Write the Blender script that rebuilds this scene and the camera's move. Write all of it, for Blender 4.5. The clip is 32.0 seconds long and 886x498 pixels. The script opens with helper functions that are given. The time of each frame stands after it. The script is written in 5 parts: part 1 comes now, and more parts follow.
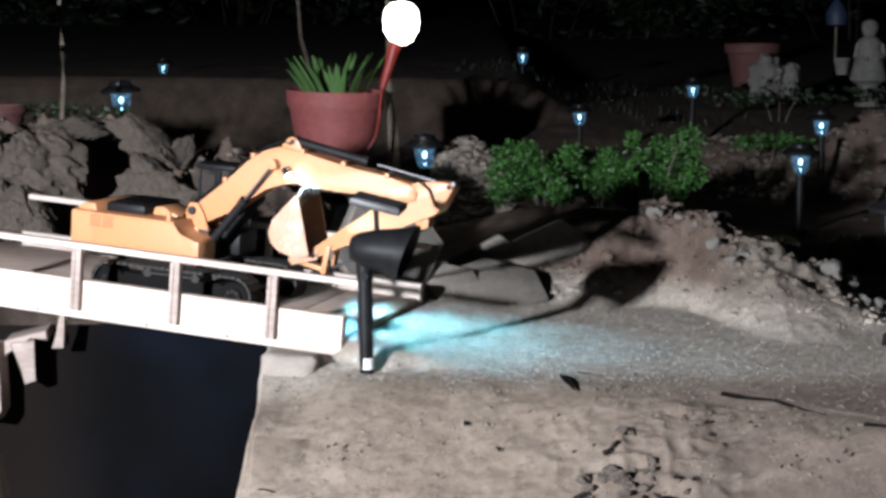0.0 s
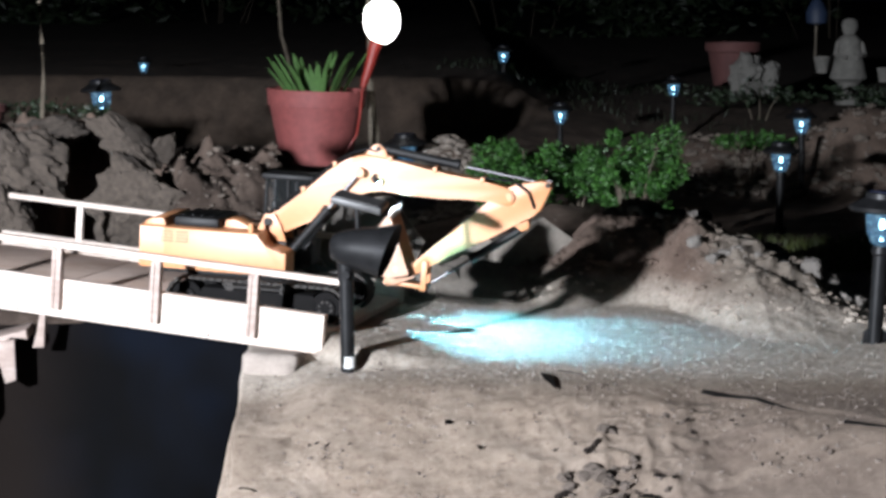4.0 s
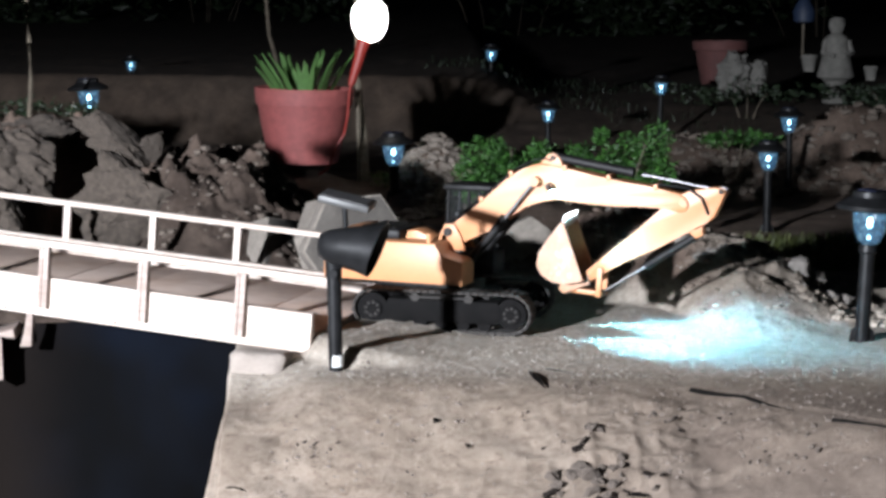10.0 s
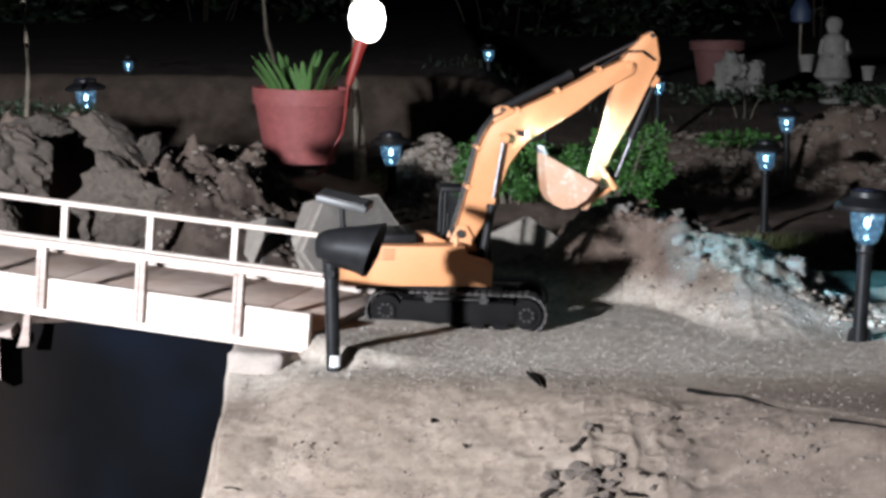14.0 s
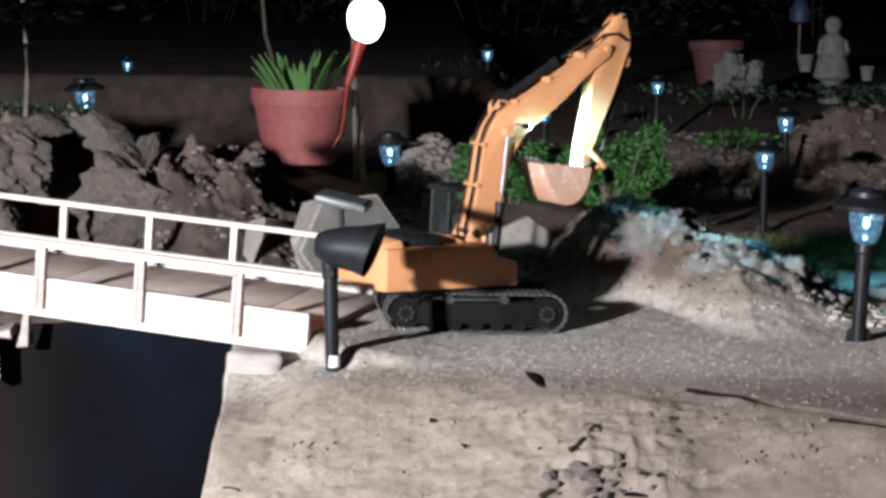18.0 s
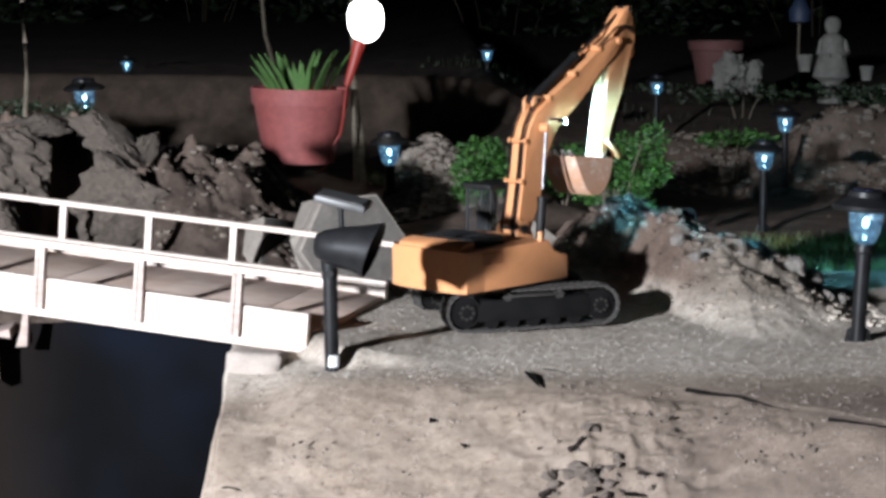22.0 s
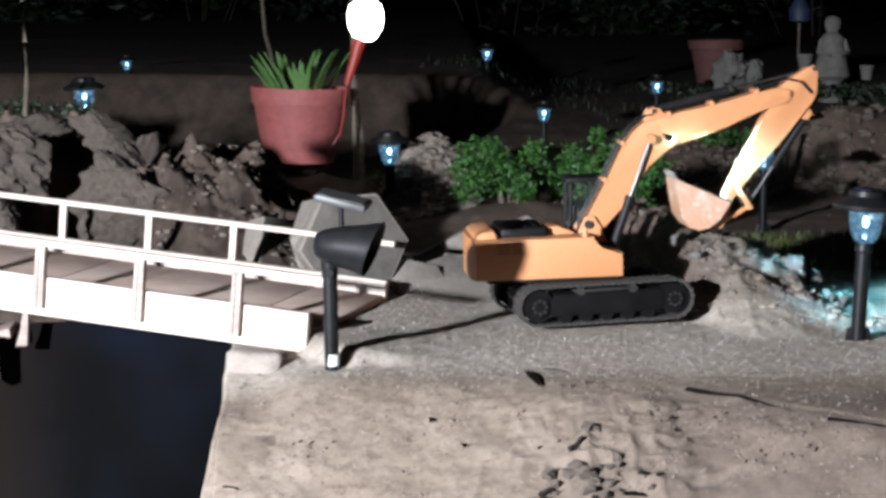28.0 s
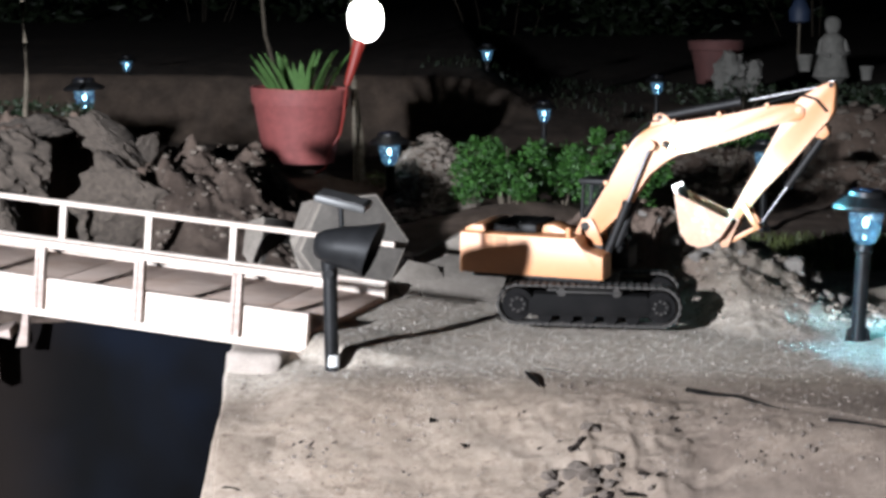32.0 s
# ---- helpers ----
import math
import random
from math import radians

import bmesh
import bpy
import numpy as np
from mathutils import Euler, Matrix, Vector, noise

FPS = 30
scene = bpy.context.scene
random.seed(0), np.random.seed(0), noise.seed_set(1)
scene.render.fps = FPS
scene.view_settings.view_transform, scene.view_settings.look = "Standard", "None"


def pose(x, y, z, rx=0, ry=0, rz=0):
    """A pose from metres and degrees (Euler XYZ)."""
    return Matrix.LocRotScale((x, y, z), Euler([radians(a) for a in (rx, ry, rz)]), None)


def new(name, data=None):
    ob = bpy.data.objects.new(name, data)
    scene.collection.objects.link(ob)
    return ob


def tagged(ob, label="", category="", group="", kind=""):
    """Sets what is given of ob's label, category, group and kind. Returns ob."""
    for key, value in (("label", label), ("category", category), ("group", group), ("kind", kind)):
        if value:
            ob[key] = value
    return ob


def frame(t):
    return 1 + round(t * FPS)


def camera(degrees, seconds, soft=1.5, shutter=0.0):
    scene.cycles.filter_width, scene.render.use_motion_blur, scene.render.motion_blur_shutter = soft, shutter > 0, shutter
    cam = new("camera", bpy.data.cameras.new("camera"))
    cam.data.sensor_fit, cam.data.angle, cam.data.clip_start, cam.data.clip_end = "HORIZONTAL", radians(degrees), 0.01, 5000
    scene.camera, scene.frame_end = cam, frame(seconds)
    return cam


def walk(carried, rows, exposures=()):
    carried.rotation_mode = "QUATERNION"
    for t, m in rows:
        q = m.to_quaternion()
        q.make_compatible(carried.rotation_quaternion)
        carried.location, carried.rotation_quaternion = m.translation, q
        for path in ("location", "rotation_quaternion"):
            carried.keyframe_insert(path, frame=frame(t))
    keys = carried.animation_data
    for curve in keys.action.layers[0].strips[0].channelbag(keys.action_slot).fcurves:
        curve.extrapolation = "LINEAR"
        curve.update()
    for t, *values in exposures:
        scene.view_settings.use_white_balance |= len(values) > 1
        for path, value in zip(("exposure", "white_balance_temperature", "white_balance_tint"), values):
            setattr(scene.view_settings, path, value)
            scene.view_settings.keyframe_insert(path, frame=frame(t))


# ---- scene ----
cam = camera(25.999, 32.0, soft=3.3)
walk(cam, [
    (0, pose(0, -3.4, 0.635, 82.193, 0, 1.056)),
    (0.5, pose(0, -3.4, 0.635, 82.201, 0, 1.141)),
    (1, pose(0, -3.4, 0.635, 82.201, 0, 1.005)),
    (1.5, pose(0, -3.4, 0.635, 82.193, 0, 0.886)),
    (2, pose(0, -3.4, 0.635, 82.171, 0, 0.784)),
    (2.5, pose(0, -3.4, 0.635, 82.167, 0, 0.698)),
    (3, pose(0, -3.4, 0.635, 82.167, 0, 0.613)),
    (3.5, pose(0, -3.4, 0.635, 82.157, 0, 0.545)),
    (5.5, pose(0, -3.4, 0.635, 82.140, 0, 0.341)),
    (6, pose(0, -3.4, 0.635, 82.122, 0, 0.307)),
    (6.5, pose(0, -3.4, 0.635, 82.117, 0, 0.273)),
    (7, pose(0, -3.4, 0.635, 82.117, 0, 0.247)),
    (7.5, pose(0, -3.4, 0.635, 82.113, 0, 0.213)),
    (8, pose(0, -3.4, 0.635, 82.113, 0, 0.179)),
    (9, pose(0, -3.4, 0.635, 82.112, 0, 0.153)),
    (10, pose(0, -3.4, 0.635, 82.110, 0, 0.119)),
    (11, pose(0, -3.4, 0.635, 82.110, 0, 0.102)),
    (12, pose(0, -3.4, 0.635, 82.110, 0, 0.073)),
    (13, pose(0, -3.4, 0.635, 82.110, 0, 0.051)),
    (14, pose(0, -3.4, 0.635, 82.110, 0, 0.044)),
    (14.5, pose(0, -3.4, 0.635, 82.110, 0, 0.026)),
    (16.5, pose(0, -3.4, 0.635, 82.110, 0, 0.017)),
    (17, pose(0, -3.4, 0.635, 82.130, 0, 0.017)),
    (17.5, pose(0, -3.4, 0.635, 82.130, 0, 0.017)),
    (18, pose(0, -3.4, 0.635, 82.113, 0, 0.014)),
    (19, pose(0, -3.4, 0.635, 82.110, 0, 0.000)),
    (23, pose(0, -3.4, 0.635, 82.105, 0, 0.000)),
    (23.5, pose(0, -3.4, 0.635, 82.087, 0, 0.000)),
    (28, pose(0, -3.4, 0.635, 82.087, 0, 0.000)),
    (30, pose(0, -3.4, 0.635, 82.093, 0, 0.000)),
    (31, pose(0, -3.4, 0.635, 82.100, 0, 0.000)),
    (32, pose(0, -3.4, 0.635, 82.105, 0, 0.000)),
], exposures=[(0, -0.4), (1, -0.25), (7, -0.15), (13, -0.05), (19, 0.0), (32, 0.0)])

# ---- light: night, one work lamp out of view, the lamps of the garden ----
world = bpy.data.worlds.new("night_sky")
scene.world = world
world.use_nodes = True
world.node_tree.nodes["Background"].inputs[0].default_value = (0.25, 0.4, 0.8, 1)
world.node_tree.nodes["Background"].inputs[1].default_value = 0.002

lamp_data = bpy.data.lights.new("work_lamp", "POINT")
lamp_data.energy = 2000
lamp_data.color = (0.93, 0.98, 1.08)
lamp_data.shadow_soft_size = 0.05
work_lamp = new("work_lamp", lamp_data)
work_lamp.location = (-1.68, -2.88, 0.78)
scene.view_settings.exposure = 0.0


# ---- materials ----
def mat(name, build):
    m = bpy.data.materials.new(name)
    m.use_nodes = True
    nt = m.node_tree
    build(nt, nt.nodes["Principled BSDF"])
    return m


def ramp(nt, fac, stops):
    r = nt.nodes.new("ShaderNodeValToRGB")
    els = r.color_ramp.elements
    while len(els) < len(stops):
        els.new(0.5)
    for e, (p, c) in zip(els, stops):
        e.position, e.color = p, (*c, 1)
    nt.links.new(fac, r.inputs[0])
    return r.outputs[0]


def tex(nt, scale, detail=6, rough=0.6, kind="noise"):
    co = nt.nodes.new("ShaderNodeTexCoord")
    if kind == "noise":
        n = nt.nodes.new("ShaderNodeTexNoise")
        n.inputs["Detail"].default_value = detail
        n.inputs["Roughness"].default_value = rough
    else:
        n = nt.nodes.new("ShaderNodeTexVoronoi")
    n.inputs["Scale"].default_value = scale
    nt.links.new(co.outputs["Object"], n.inputs["Vector"])
    return n.outputs[0]


def mixc(nt, fac, a, b, how="MIX"):
    m = nt.nodes.new("ShaderNodeMix")
    m.data_type, m.blend_type = "RGBA", how
    for sock, v in ((m.inputs[0], fac), (m.inputs[6], a), (m.inputs[7], b)):
        if isinstance(v, (int, float)):
            sock.default_value = v
        elif isinstance(v, tuple):
            sock.default_value = (*v, 1)
        else:
            nt.links.new(v, sock)
    return m.outputs[2]


def bump(nt, bsdf, height, strength, dist):
    b = nt.nodes.new("ShaderNodeBump")
    b.inputs["Strength"].default_value = strength
    b.inputs["Distance"].default_value = dist
    nt.links.new(height, b.inputs["Height"])
    nt.links.new(b.outputs[0], bsdf.inputs["Normal"])


def surface(name, c1, c2, rough=0.6, metal=0.0, scale=20, relief=0.2, dist=0.001, wear=None, spec=0.5, coat=0.0, mottle=0.22):
    def build(nt, b):
        n1 = tex(nt, scale)
        n2 = tex(nt, scale * 7, 4)
        base = ramp(nt, n1, [(0.3, c1), (0.7, c2)])
        lo = 1 - mottle
        fine = ramp(nt, n2, [(0.35, (lo, lo, lo)), (0.65, (1.0, 1.0, 1.0))])
        col = mixc(nt, 1.0, base, fine, "MULTIPLY")
        if wear:
            col = mixc(nt, ramp(nt, tex(nt, scale * 1.7, 8, 0.75), [(wear[1], (0, 0, 0)), (wear[1] + 0.06, (1, 1, 1))]), col, wear[0])
        nt.links.new(col, b.inputs["Base Color"])
        b.inputs["Roughness"].default_value = rough
        b.inputs["Metallic"].default_value = metal
        b.inputs["Specular IOR Level"].default_value = spec
        b.inputs["Coat Weight"].default_value = coat
        if relief:
            bump(nt, b, n2, relief, dist)
    return mat(name, build)


def glow(name, color, strength):
    def build(nt, b):
        b.inputs["Base Color"].default_value = (*color, 1)
        b.inputs["Emission Color"].default_value = (*color, 1)
        b.inputs["Emission Strength"].default_value = strength
    return mat(name, build)


def soil_build(nt, b):
    big = tex(nt, 3.2, 6)
    mid = tex(nt, 14, 8, 0.65)
    fine = tex(nt, 160, 4, 0.7)
    grit = tex(nt, 420, 2, 0.8)
    geo = nt.nodes.new("ShaderNodeNewGeometry")
    sep = nt.nodes.new("ShaderNodeSeparateXYZ")
    nt.links.new(geo.outputs["Position"], sep.inputs[0])
    sand = ramp(nt, mid, [(0.25, (0.176, 0.144, 0.117)), (0.5, (0.232, 0.194, 0.16)), (0.75, (0.268, 0.228, 0.192))])
    def fade(axis, a, c):
        n = nt.nodes.new("ShaderNodeMapRange")
        n.interpolation_type = "SMOOTHSTEP"
        n.inputs["From Min"].default_value = a
        n.inputs["From Max"].default_value = c
        nt.links.new(sep.outputs[axis], n.inputs["Value"])
        return n.outputs[0]
    def times(a, c):
        n = nt.nodes.new("ShaderNodeMath")
        n.operation = "MULTIPLY"
        for i, v in enumerate((a, c)):
            if isinstance(v, float):
                n.inputs[i].default_value = v
            else:
                nt.links.new(v, n.inputs[i])
        return n.outputs[0]
    # gravelly grey road, loose brown soil dug up beside it
    road = ramp(nt, mid, [(0.25, (0.2976, 0.2697, 0.2356)), (0.5, (0.3906, 0.3565, 0.3131)), (0.75, (0.4588, 0.4247, 0.3782))])
    sand = mixc(nt, fade("Y", -0.4, -0.22), sand, road)
    # crumbly colour at the scale of single clods, and dark flecks
    crumb = tex(nt, 48, 5, 0.7)
    sand = mixc(nt, 1.0, sand, ramp(nt, crumb, [(0.34, (0.72, 0.67, 0.64)), (0.5, (1.0, 0.98, 0.96)), (0.66, (1.07, 1.05, 1.03))]), "MULTIPLY")
    fleck = ramp(nt, tex(nt, 105, 3, 0.5), [(0.655, (1, 1, 1)), (0.7, (0.42, 0.36, 0.33))])
    sand = mixc(nt, ramp(nt, tex(nt, 9, 3), [(0.42, (0.15, 0.15, 0.15)), (0.6, (1, 1, 1))]), sand, mixc(nt, 1.0, sand, fleck, "MULTIPLY"))
    loose = ramp(nt, mid, [(0.3, (0.083, 0.063, 0.051)), (0.7, (0.155, 0.124, 0.102))])
    patch = ramp(nt, big, [(0.38, (0.5, 0.5, 0.5)), (0.56, (1.0, 1.0, 1.0))])
    sand = mixc(nt, times(times(fade("X", 0.02, 0.4), patch), fade("Y", -0.36, -0.5)), sand, loose)
    dark = ramp(nt, mid, [(0.3, (0.0775, 0.0558, 0.04402)), (0.7, (0.1736, 0.1283, 0.1023))])
    dug = nt.nodes.new("ShaderNodeMapRange")
    dug.inputs["From Min"].default_value = 0.014
    dug.inputs["From Max"].default_value = 0.06
    nt.links.new(sep.outputs["Z"], dug.inputs["Value"])
    brown = ramp(nt, mid, [(0.25, (0.0496, 0.03968, 0.03162)), (0.5, (0.0899, 0.0744, 0.06138)), (0.75, (0.155, 0.1339, 0.1141))])
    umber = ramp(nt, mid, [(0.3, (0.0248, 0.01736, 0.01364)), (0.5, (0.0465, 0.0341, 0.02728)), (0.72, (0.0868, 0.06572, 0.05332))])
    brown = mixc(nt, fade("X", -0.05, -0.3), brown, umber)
    # shade on the left channel bank put into the soil as umber
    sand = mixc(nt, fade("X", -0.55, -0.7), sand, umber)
    ruddy = ramp(nt, mid, [(0.25, (0.07, 0.048, 0.038)), (0.5, (0.125, 0.09, 0.072)), (0.75, (0.205, 0.16, 0.131))])
    tan = ramp(nt, mid, [(0.25, (0.1, 0.081, 0.066)), (0.5, (0.178, 0.151, 0.125)), (0.75, (0.245, 0.214, 0.181))])
    brown = mixc(nt, fade("X", 0.1, 0.25), brown, ruddy)
    brown = mixc(nt, fade("X", 0.44, 0.56), brown, tan)
    sand = mixc(nt, dug.outputs[0], sand, brown)
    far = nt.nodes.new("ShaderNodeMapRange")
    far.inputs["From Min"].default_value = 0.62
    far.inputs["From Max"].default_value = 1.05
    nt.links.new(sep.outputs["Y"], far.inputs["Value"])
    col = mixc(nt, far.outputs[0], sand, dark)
    # weaker light on the back bank put into the soil as darker brown
    bank_shade = nt.nodes.new("ShaderNodeMapRange")
    bank_shade.inputs["From Min"].default_value = 3.6
    bank_shade.inputs["From Max"].default_value = 4.4
    nt.links.new(sep.outputs["Y"], bank_shade.inputs["Value"])
    col = mixc(nt, bank_shade.outputs[0], col, ramp(nt, mid, [(0.3, (0.0403, 0.031, 0.0248)), (0.7, (0.0961, 0.0713, 0.05456))]))
    # soil darkens with depth: the channel's shade is in its colour
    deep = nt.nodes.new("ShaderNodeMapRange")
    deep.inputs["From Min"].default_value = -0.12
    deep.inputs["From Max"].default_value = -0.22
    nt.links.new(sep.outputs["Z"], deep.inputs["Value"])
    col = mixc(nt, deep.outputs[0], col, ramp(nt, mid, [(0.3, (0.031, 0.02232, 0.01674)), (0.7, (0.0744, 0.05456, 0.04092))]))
    col = mixc(nt, 1.0, col, mixc(nt, fade("Y", -0.46, -0.3), ramp(nt, fine, [(0.3, (0.85, 0.83, 0.81)), (0.7, (1.06, 1.06, 1.06))]), ramp(nt, fine, [(0.3, (0.66, 0.65, 0.64)), (0.7, (1.1, 1.1, 1.1))])), "MULTIPLY")
    col = mixc(nt, 0.8, col, ramp(nt, big, [(0.3, (0.8, 0.76, 0.73)), (0.65, (1.0, 1.0, 1.0))]), "MULTIPLY")
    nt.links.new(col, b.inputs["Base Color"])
    b.inputs["Roughness"].default_value = 0.95
    b.inputs["Specular IOR Level"].default_value = 0.2
    add = nt.nodes.new("ShaderNodeMath")
    add.operation = "ADD"
    nt.links.new(fine, add.inputs[0])
    nt.links.new(grit, add.inputs[1])
    bump(nt, b, add.outputs[0], 0.8, 0.0022)


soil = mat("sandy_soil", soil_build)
gravel = surface("gravel", (0.1364, 0.124, 0.1104), (0.2728, 0.2511, 0.2263), 0.9, 0, 60, 0.3, 0.002)
clod_mat = surface("soil_clods", (0.032, 0.024, 0.018), (0.08, 0.062, 0.048), 0.95, 0, 12, 0.6, 0.004)
rubble_mat = surface("rubble_stone", (0.11, 0.09, 0.073), (0.26, 0.22, 0.183), 0.9, 0, 18, 0.5, 0.004)
brown_stone = surface("brown_stone", (0.06, 0.046, 0.036), (0.155, 0.125, 0.1), 0.9, 0, 18, 0.5, 0.004)
concrete = surface("concrete", (0.124, 0.1066, 0.0899), (0.1922, 0.1686, 0.1438), 0.9, 0, 22, 0.4, 0.002)


def wood_build(c1, c2, stain):
    def build(nt, b):
        co = nt.nodes.new("ShaderNodeTexCoord")
        mp = nt.nodes.new("ShaderNodeMapping")
        mp.inputs["Scale"].default_value = (6, 60, 60)
        nt.links.new(co.outputs["Object"], mp.inputs[0])
        n = nt.nodes.new("ShaderNodeTexNoise")
        n.inputs["Scale"].default_value = 2.2
        n.inputs["Detail"].default_value = 7
        n.inputs["Distortion"].default_value = 0.6
        nt.links.new(mp.outputs[0], n.inputs["Vector"])
        grain = ramp(nt, n.outputs[0], [(0.3, c1), (0.65, c2)])
        big = ramp(nt, tex(nt, 9, 6), [(0.35, stain), (0.6, (1, 1, 1))])
        info = nt.nodes.new("ShaderNodeObjectInfo")
        tint = ramp(nt, info.outputs["Random"], [(0.0, (0.86, 0.84, 0.82)), (1.0, (1.05, 1.05, 1.05))])
        col = mixc(nt, 1.0, mixc(nt, 1.0, grain, big, "MULTIPLY"), tint, "MULTIPLY")
        nt.links.new(col, b.inputs["Base Color"])
        b.inputs["Roughness"].default_value = 0.75
        bump(nt, b, n.outputs[0], 0.35, 0.001)
    return build


pine = mat("pale_pine", wood_build((0.434, 0.3596, 0.31), (0.5332, 0.4774, 0.434), (0.86, 0.8, 0.76)))
deck_wood = mat("weathered_deck_board", wood_build((0.47, 0.355, 0.3), (0.64, 0.52, 0.45), (0.85, 0.78, 0.73)))
post_wood = mat("weathered_post_wood", wood_build((0.248, 0.1922, 0.1674), (0.341, 0.2852, 0.2542), (0.75, 0.7, 0.68)))
stake_wood = mat("grey_stake_wood", wood_build((0.0744, 0.062, 0.0434), (0.1488, 0.124, 0.093), (0.7, 0.7, 0.7)))
steel = surface("bright_steel", (0.55, 0.53, 0.5), (0.7, 0.68, 0.66), 0.32, 0.9, 40, 0.1)
orange = surface("orange_paint", (0.43, 0.188, 0.081), (0.45, 0.2, 0.088), 0.45, 0, 12, 0.04, 0.0003, ((0.341, 0.2046, 0.0992), 0.8), mottle=0.06)
orange_dark = surface("orange_vent_slot", (0.2604, 0.093, 0.0372), (0.31, 0.1178, 0.0465), 0.6, 0, 30, 0)
black_paint = surface("black_paint", (0.005, 0.005, 0.0055), (0.011, 0.0105, 0.0105), 0.5, 0, 20, 0.15, spec=0.16)
black_plastic = surface("black_plastic", (0.005, 0.0052, 0.0055), (0.011, 0.0112, 0.012), 0.42, 0, 30, 0.15, spec=0.16)
rubber = surface("track_rubber", (0.01364, 0.0124, 0.01178), (0.0372, 0.03224, 0.0279), 0.85, 0, 40, 0.4, 0.001, ((0.1178, 0.0961, 0.0806), 0.56))
dusty_metal = surface("dusty_dark_metal", (0.00992, 0.00868, 0.00806), (0.031, 0.02604, 0.0217), 0.75, 0.2, 30, 0.3, 0.001)
chrome = surface("chrome_rod", (0.12, 0.12, 0.125), (0.2, 0.2, 0.205), 0.38, 1.0, 30, 0)
bucket_mat = surface("scuffed_bucket", (0.38, 0.19, 0.1), (0.42, 0.265, 0.19), 0.6, 0, 14, 0.15, 0.0006, ((0.4588, 0.3596, 0.2976), 0.56), mottle=0.1)
terracotta = surface("terracotta_plastic", (0.2232, 0.0558, 0.0527), (0.2666, 0.0713, 0.0651), 0.7, 0, 7, 0.15, 0.001)
red_plastic = surface("red_plastic", (0.2232, 0.0217, 0.0155), (0.279, 0.031, 0.0217), 0.45, 0, 20, 0.05)
stone_grey = surface("cast_stone", (0.09, 0.087, 0.077), (0.172, 0.163, 0.147), 0.9, 0, 25, 0.5, 0.003)
grey_plastic = surface("grey_plastic", (0.0248, 0.0248, 0.0248), (0.0558, 0.0558, 0.05456), 0.5, 0, 30, 0.1)
white_tape = surface("white_tape", (0.465, 0.465, 0.4526), (0.5084, 0.5084, 0.496), 0.6, 0, 30, 0.1)
blue_cloth = surface("blue_plastic", (0.012, 0.022, 0.05), (0.018, 0.033, 0.07), 0.6, 0, 20, 0.1)
bark = surface("bark", (0.0558, 0.0434, 0.031), (0.1364, 0.1116, 0.0806), 0.9, 0, 40, 0.6, 0.002)
frame_black = surface("matt_black_frame", (0.00186, 0.00186, 0.00186), (0.00496, 0.00434, 0.00434), 0.8, 0, 25, 0.2, 0.001, ((0.0186, 0.0155, 0.01364), 0.7), 0.1)
panel_blue = surface("solar_cell", (0.01, 0.012, 0.03), (0.02, 0.025, 0.05), 0.2, 0, 30, 0)


def leaf_build(c1, c2):
    def build(nt, b):
        geo = nt.nodes.new("ShaderNodeNewGeometry")
        col = ramp(nt, geo.outputs["Random Per Island"], [(0.0, c1), (1.0, c2)])
        col = mixc(nt, 1.0, col, ramp(nt, tex(nt, 60, 4), [(0.3, (0.7, 0.7, 0.7)), (0.7, (1, 1, 1))]), "MULTIPLY")
        nt.links.new(col, b.inputs["Base Color"])
        b.inputs["Roughness"].default_value = 0.55
    return build


leaf_green = mat("leaf_green", leaf_build((0.009, 0.038, 0.0055), (0.046, 0.148, 0.02)))
blade_green = mat("blade_green", leaf_build((0.0248, 0.0744, 0.0186), (0.0744, 0.155, 0.0434)))
leaf_dark = mat("leaf_dark", leaf_build((0.00744, 0.01736, 0.0062), (0.0217, 0.0372, 0.01488)))
dry_grass = mat("dry_grass", leaf_build((0.0434, 0.0589, 0.01364), (0.1054, 0.124, 0.0341)))
bulb_glow = glow("bulb_glow", (1.0, 0.97, 0.93), 12)
led_glow = glow("led_glow", (0.45, 0.82, 1.0), 11)
spill_glow = glow("spill_glow", (0.42, 0.88, 1.0), 600)
headlight_glow = glow("headlight_glow", (0.22, 0.7, 1.0), 172000)


def cup_build(nt, b):
    b.inputs["Base Color"].default_value = (0.4, 0.58, 0.7, 1)
    b.inputs["Roughness"].default_value = 0.12
    b.inputs["Transmission Weight"].default_value = 0.95
    b.inputs["IOR"].default_value = 1.2
    # LED light and its sparkles put into the cup as patchy emission
    n = tex(nt, 90, 2)
    nt.links.new(ramp(nt, n, [(0.46, (0.01, 0.07, 0.2)), (0.54, (0.05, 0.3, 0.6)), (0.64, (0.5, 0.85, 1.0))]), b.inputs["Emission Color"])
    b.inputs["Emission Strength"].default_value = 0.3
    b.inputs["Alpha"].default_value = 0.4


cup_mat = mat("lit_lamp_cup", cup_build)


def water_build(nt, b):
    nt.links.new(ramp(nt, tex(nt, 4, 3), [(0.3, (0.004, 0.005, 0.007)), (0.7, (0.008, 0.012, 0.018))]), b.inputs["Base Color"])
    b.inputs["Roughness"].default_value = 0.12
    bump(nt, b, tex(nt, 12, 3), 0.1, 0.01)


water_mat = mat("dark_water", water_build)


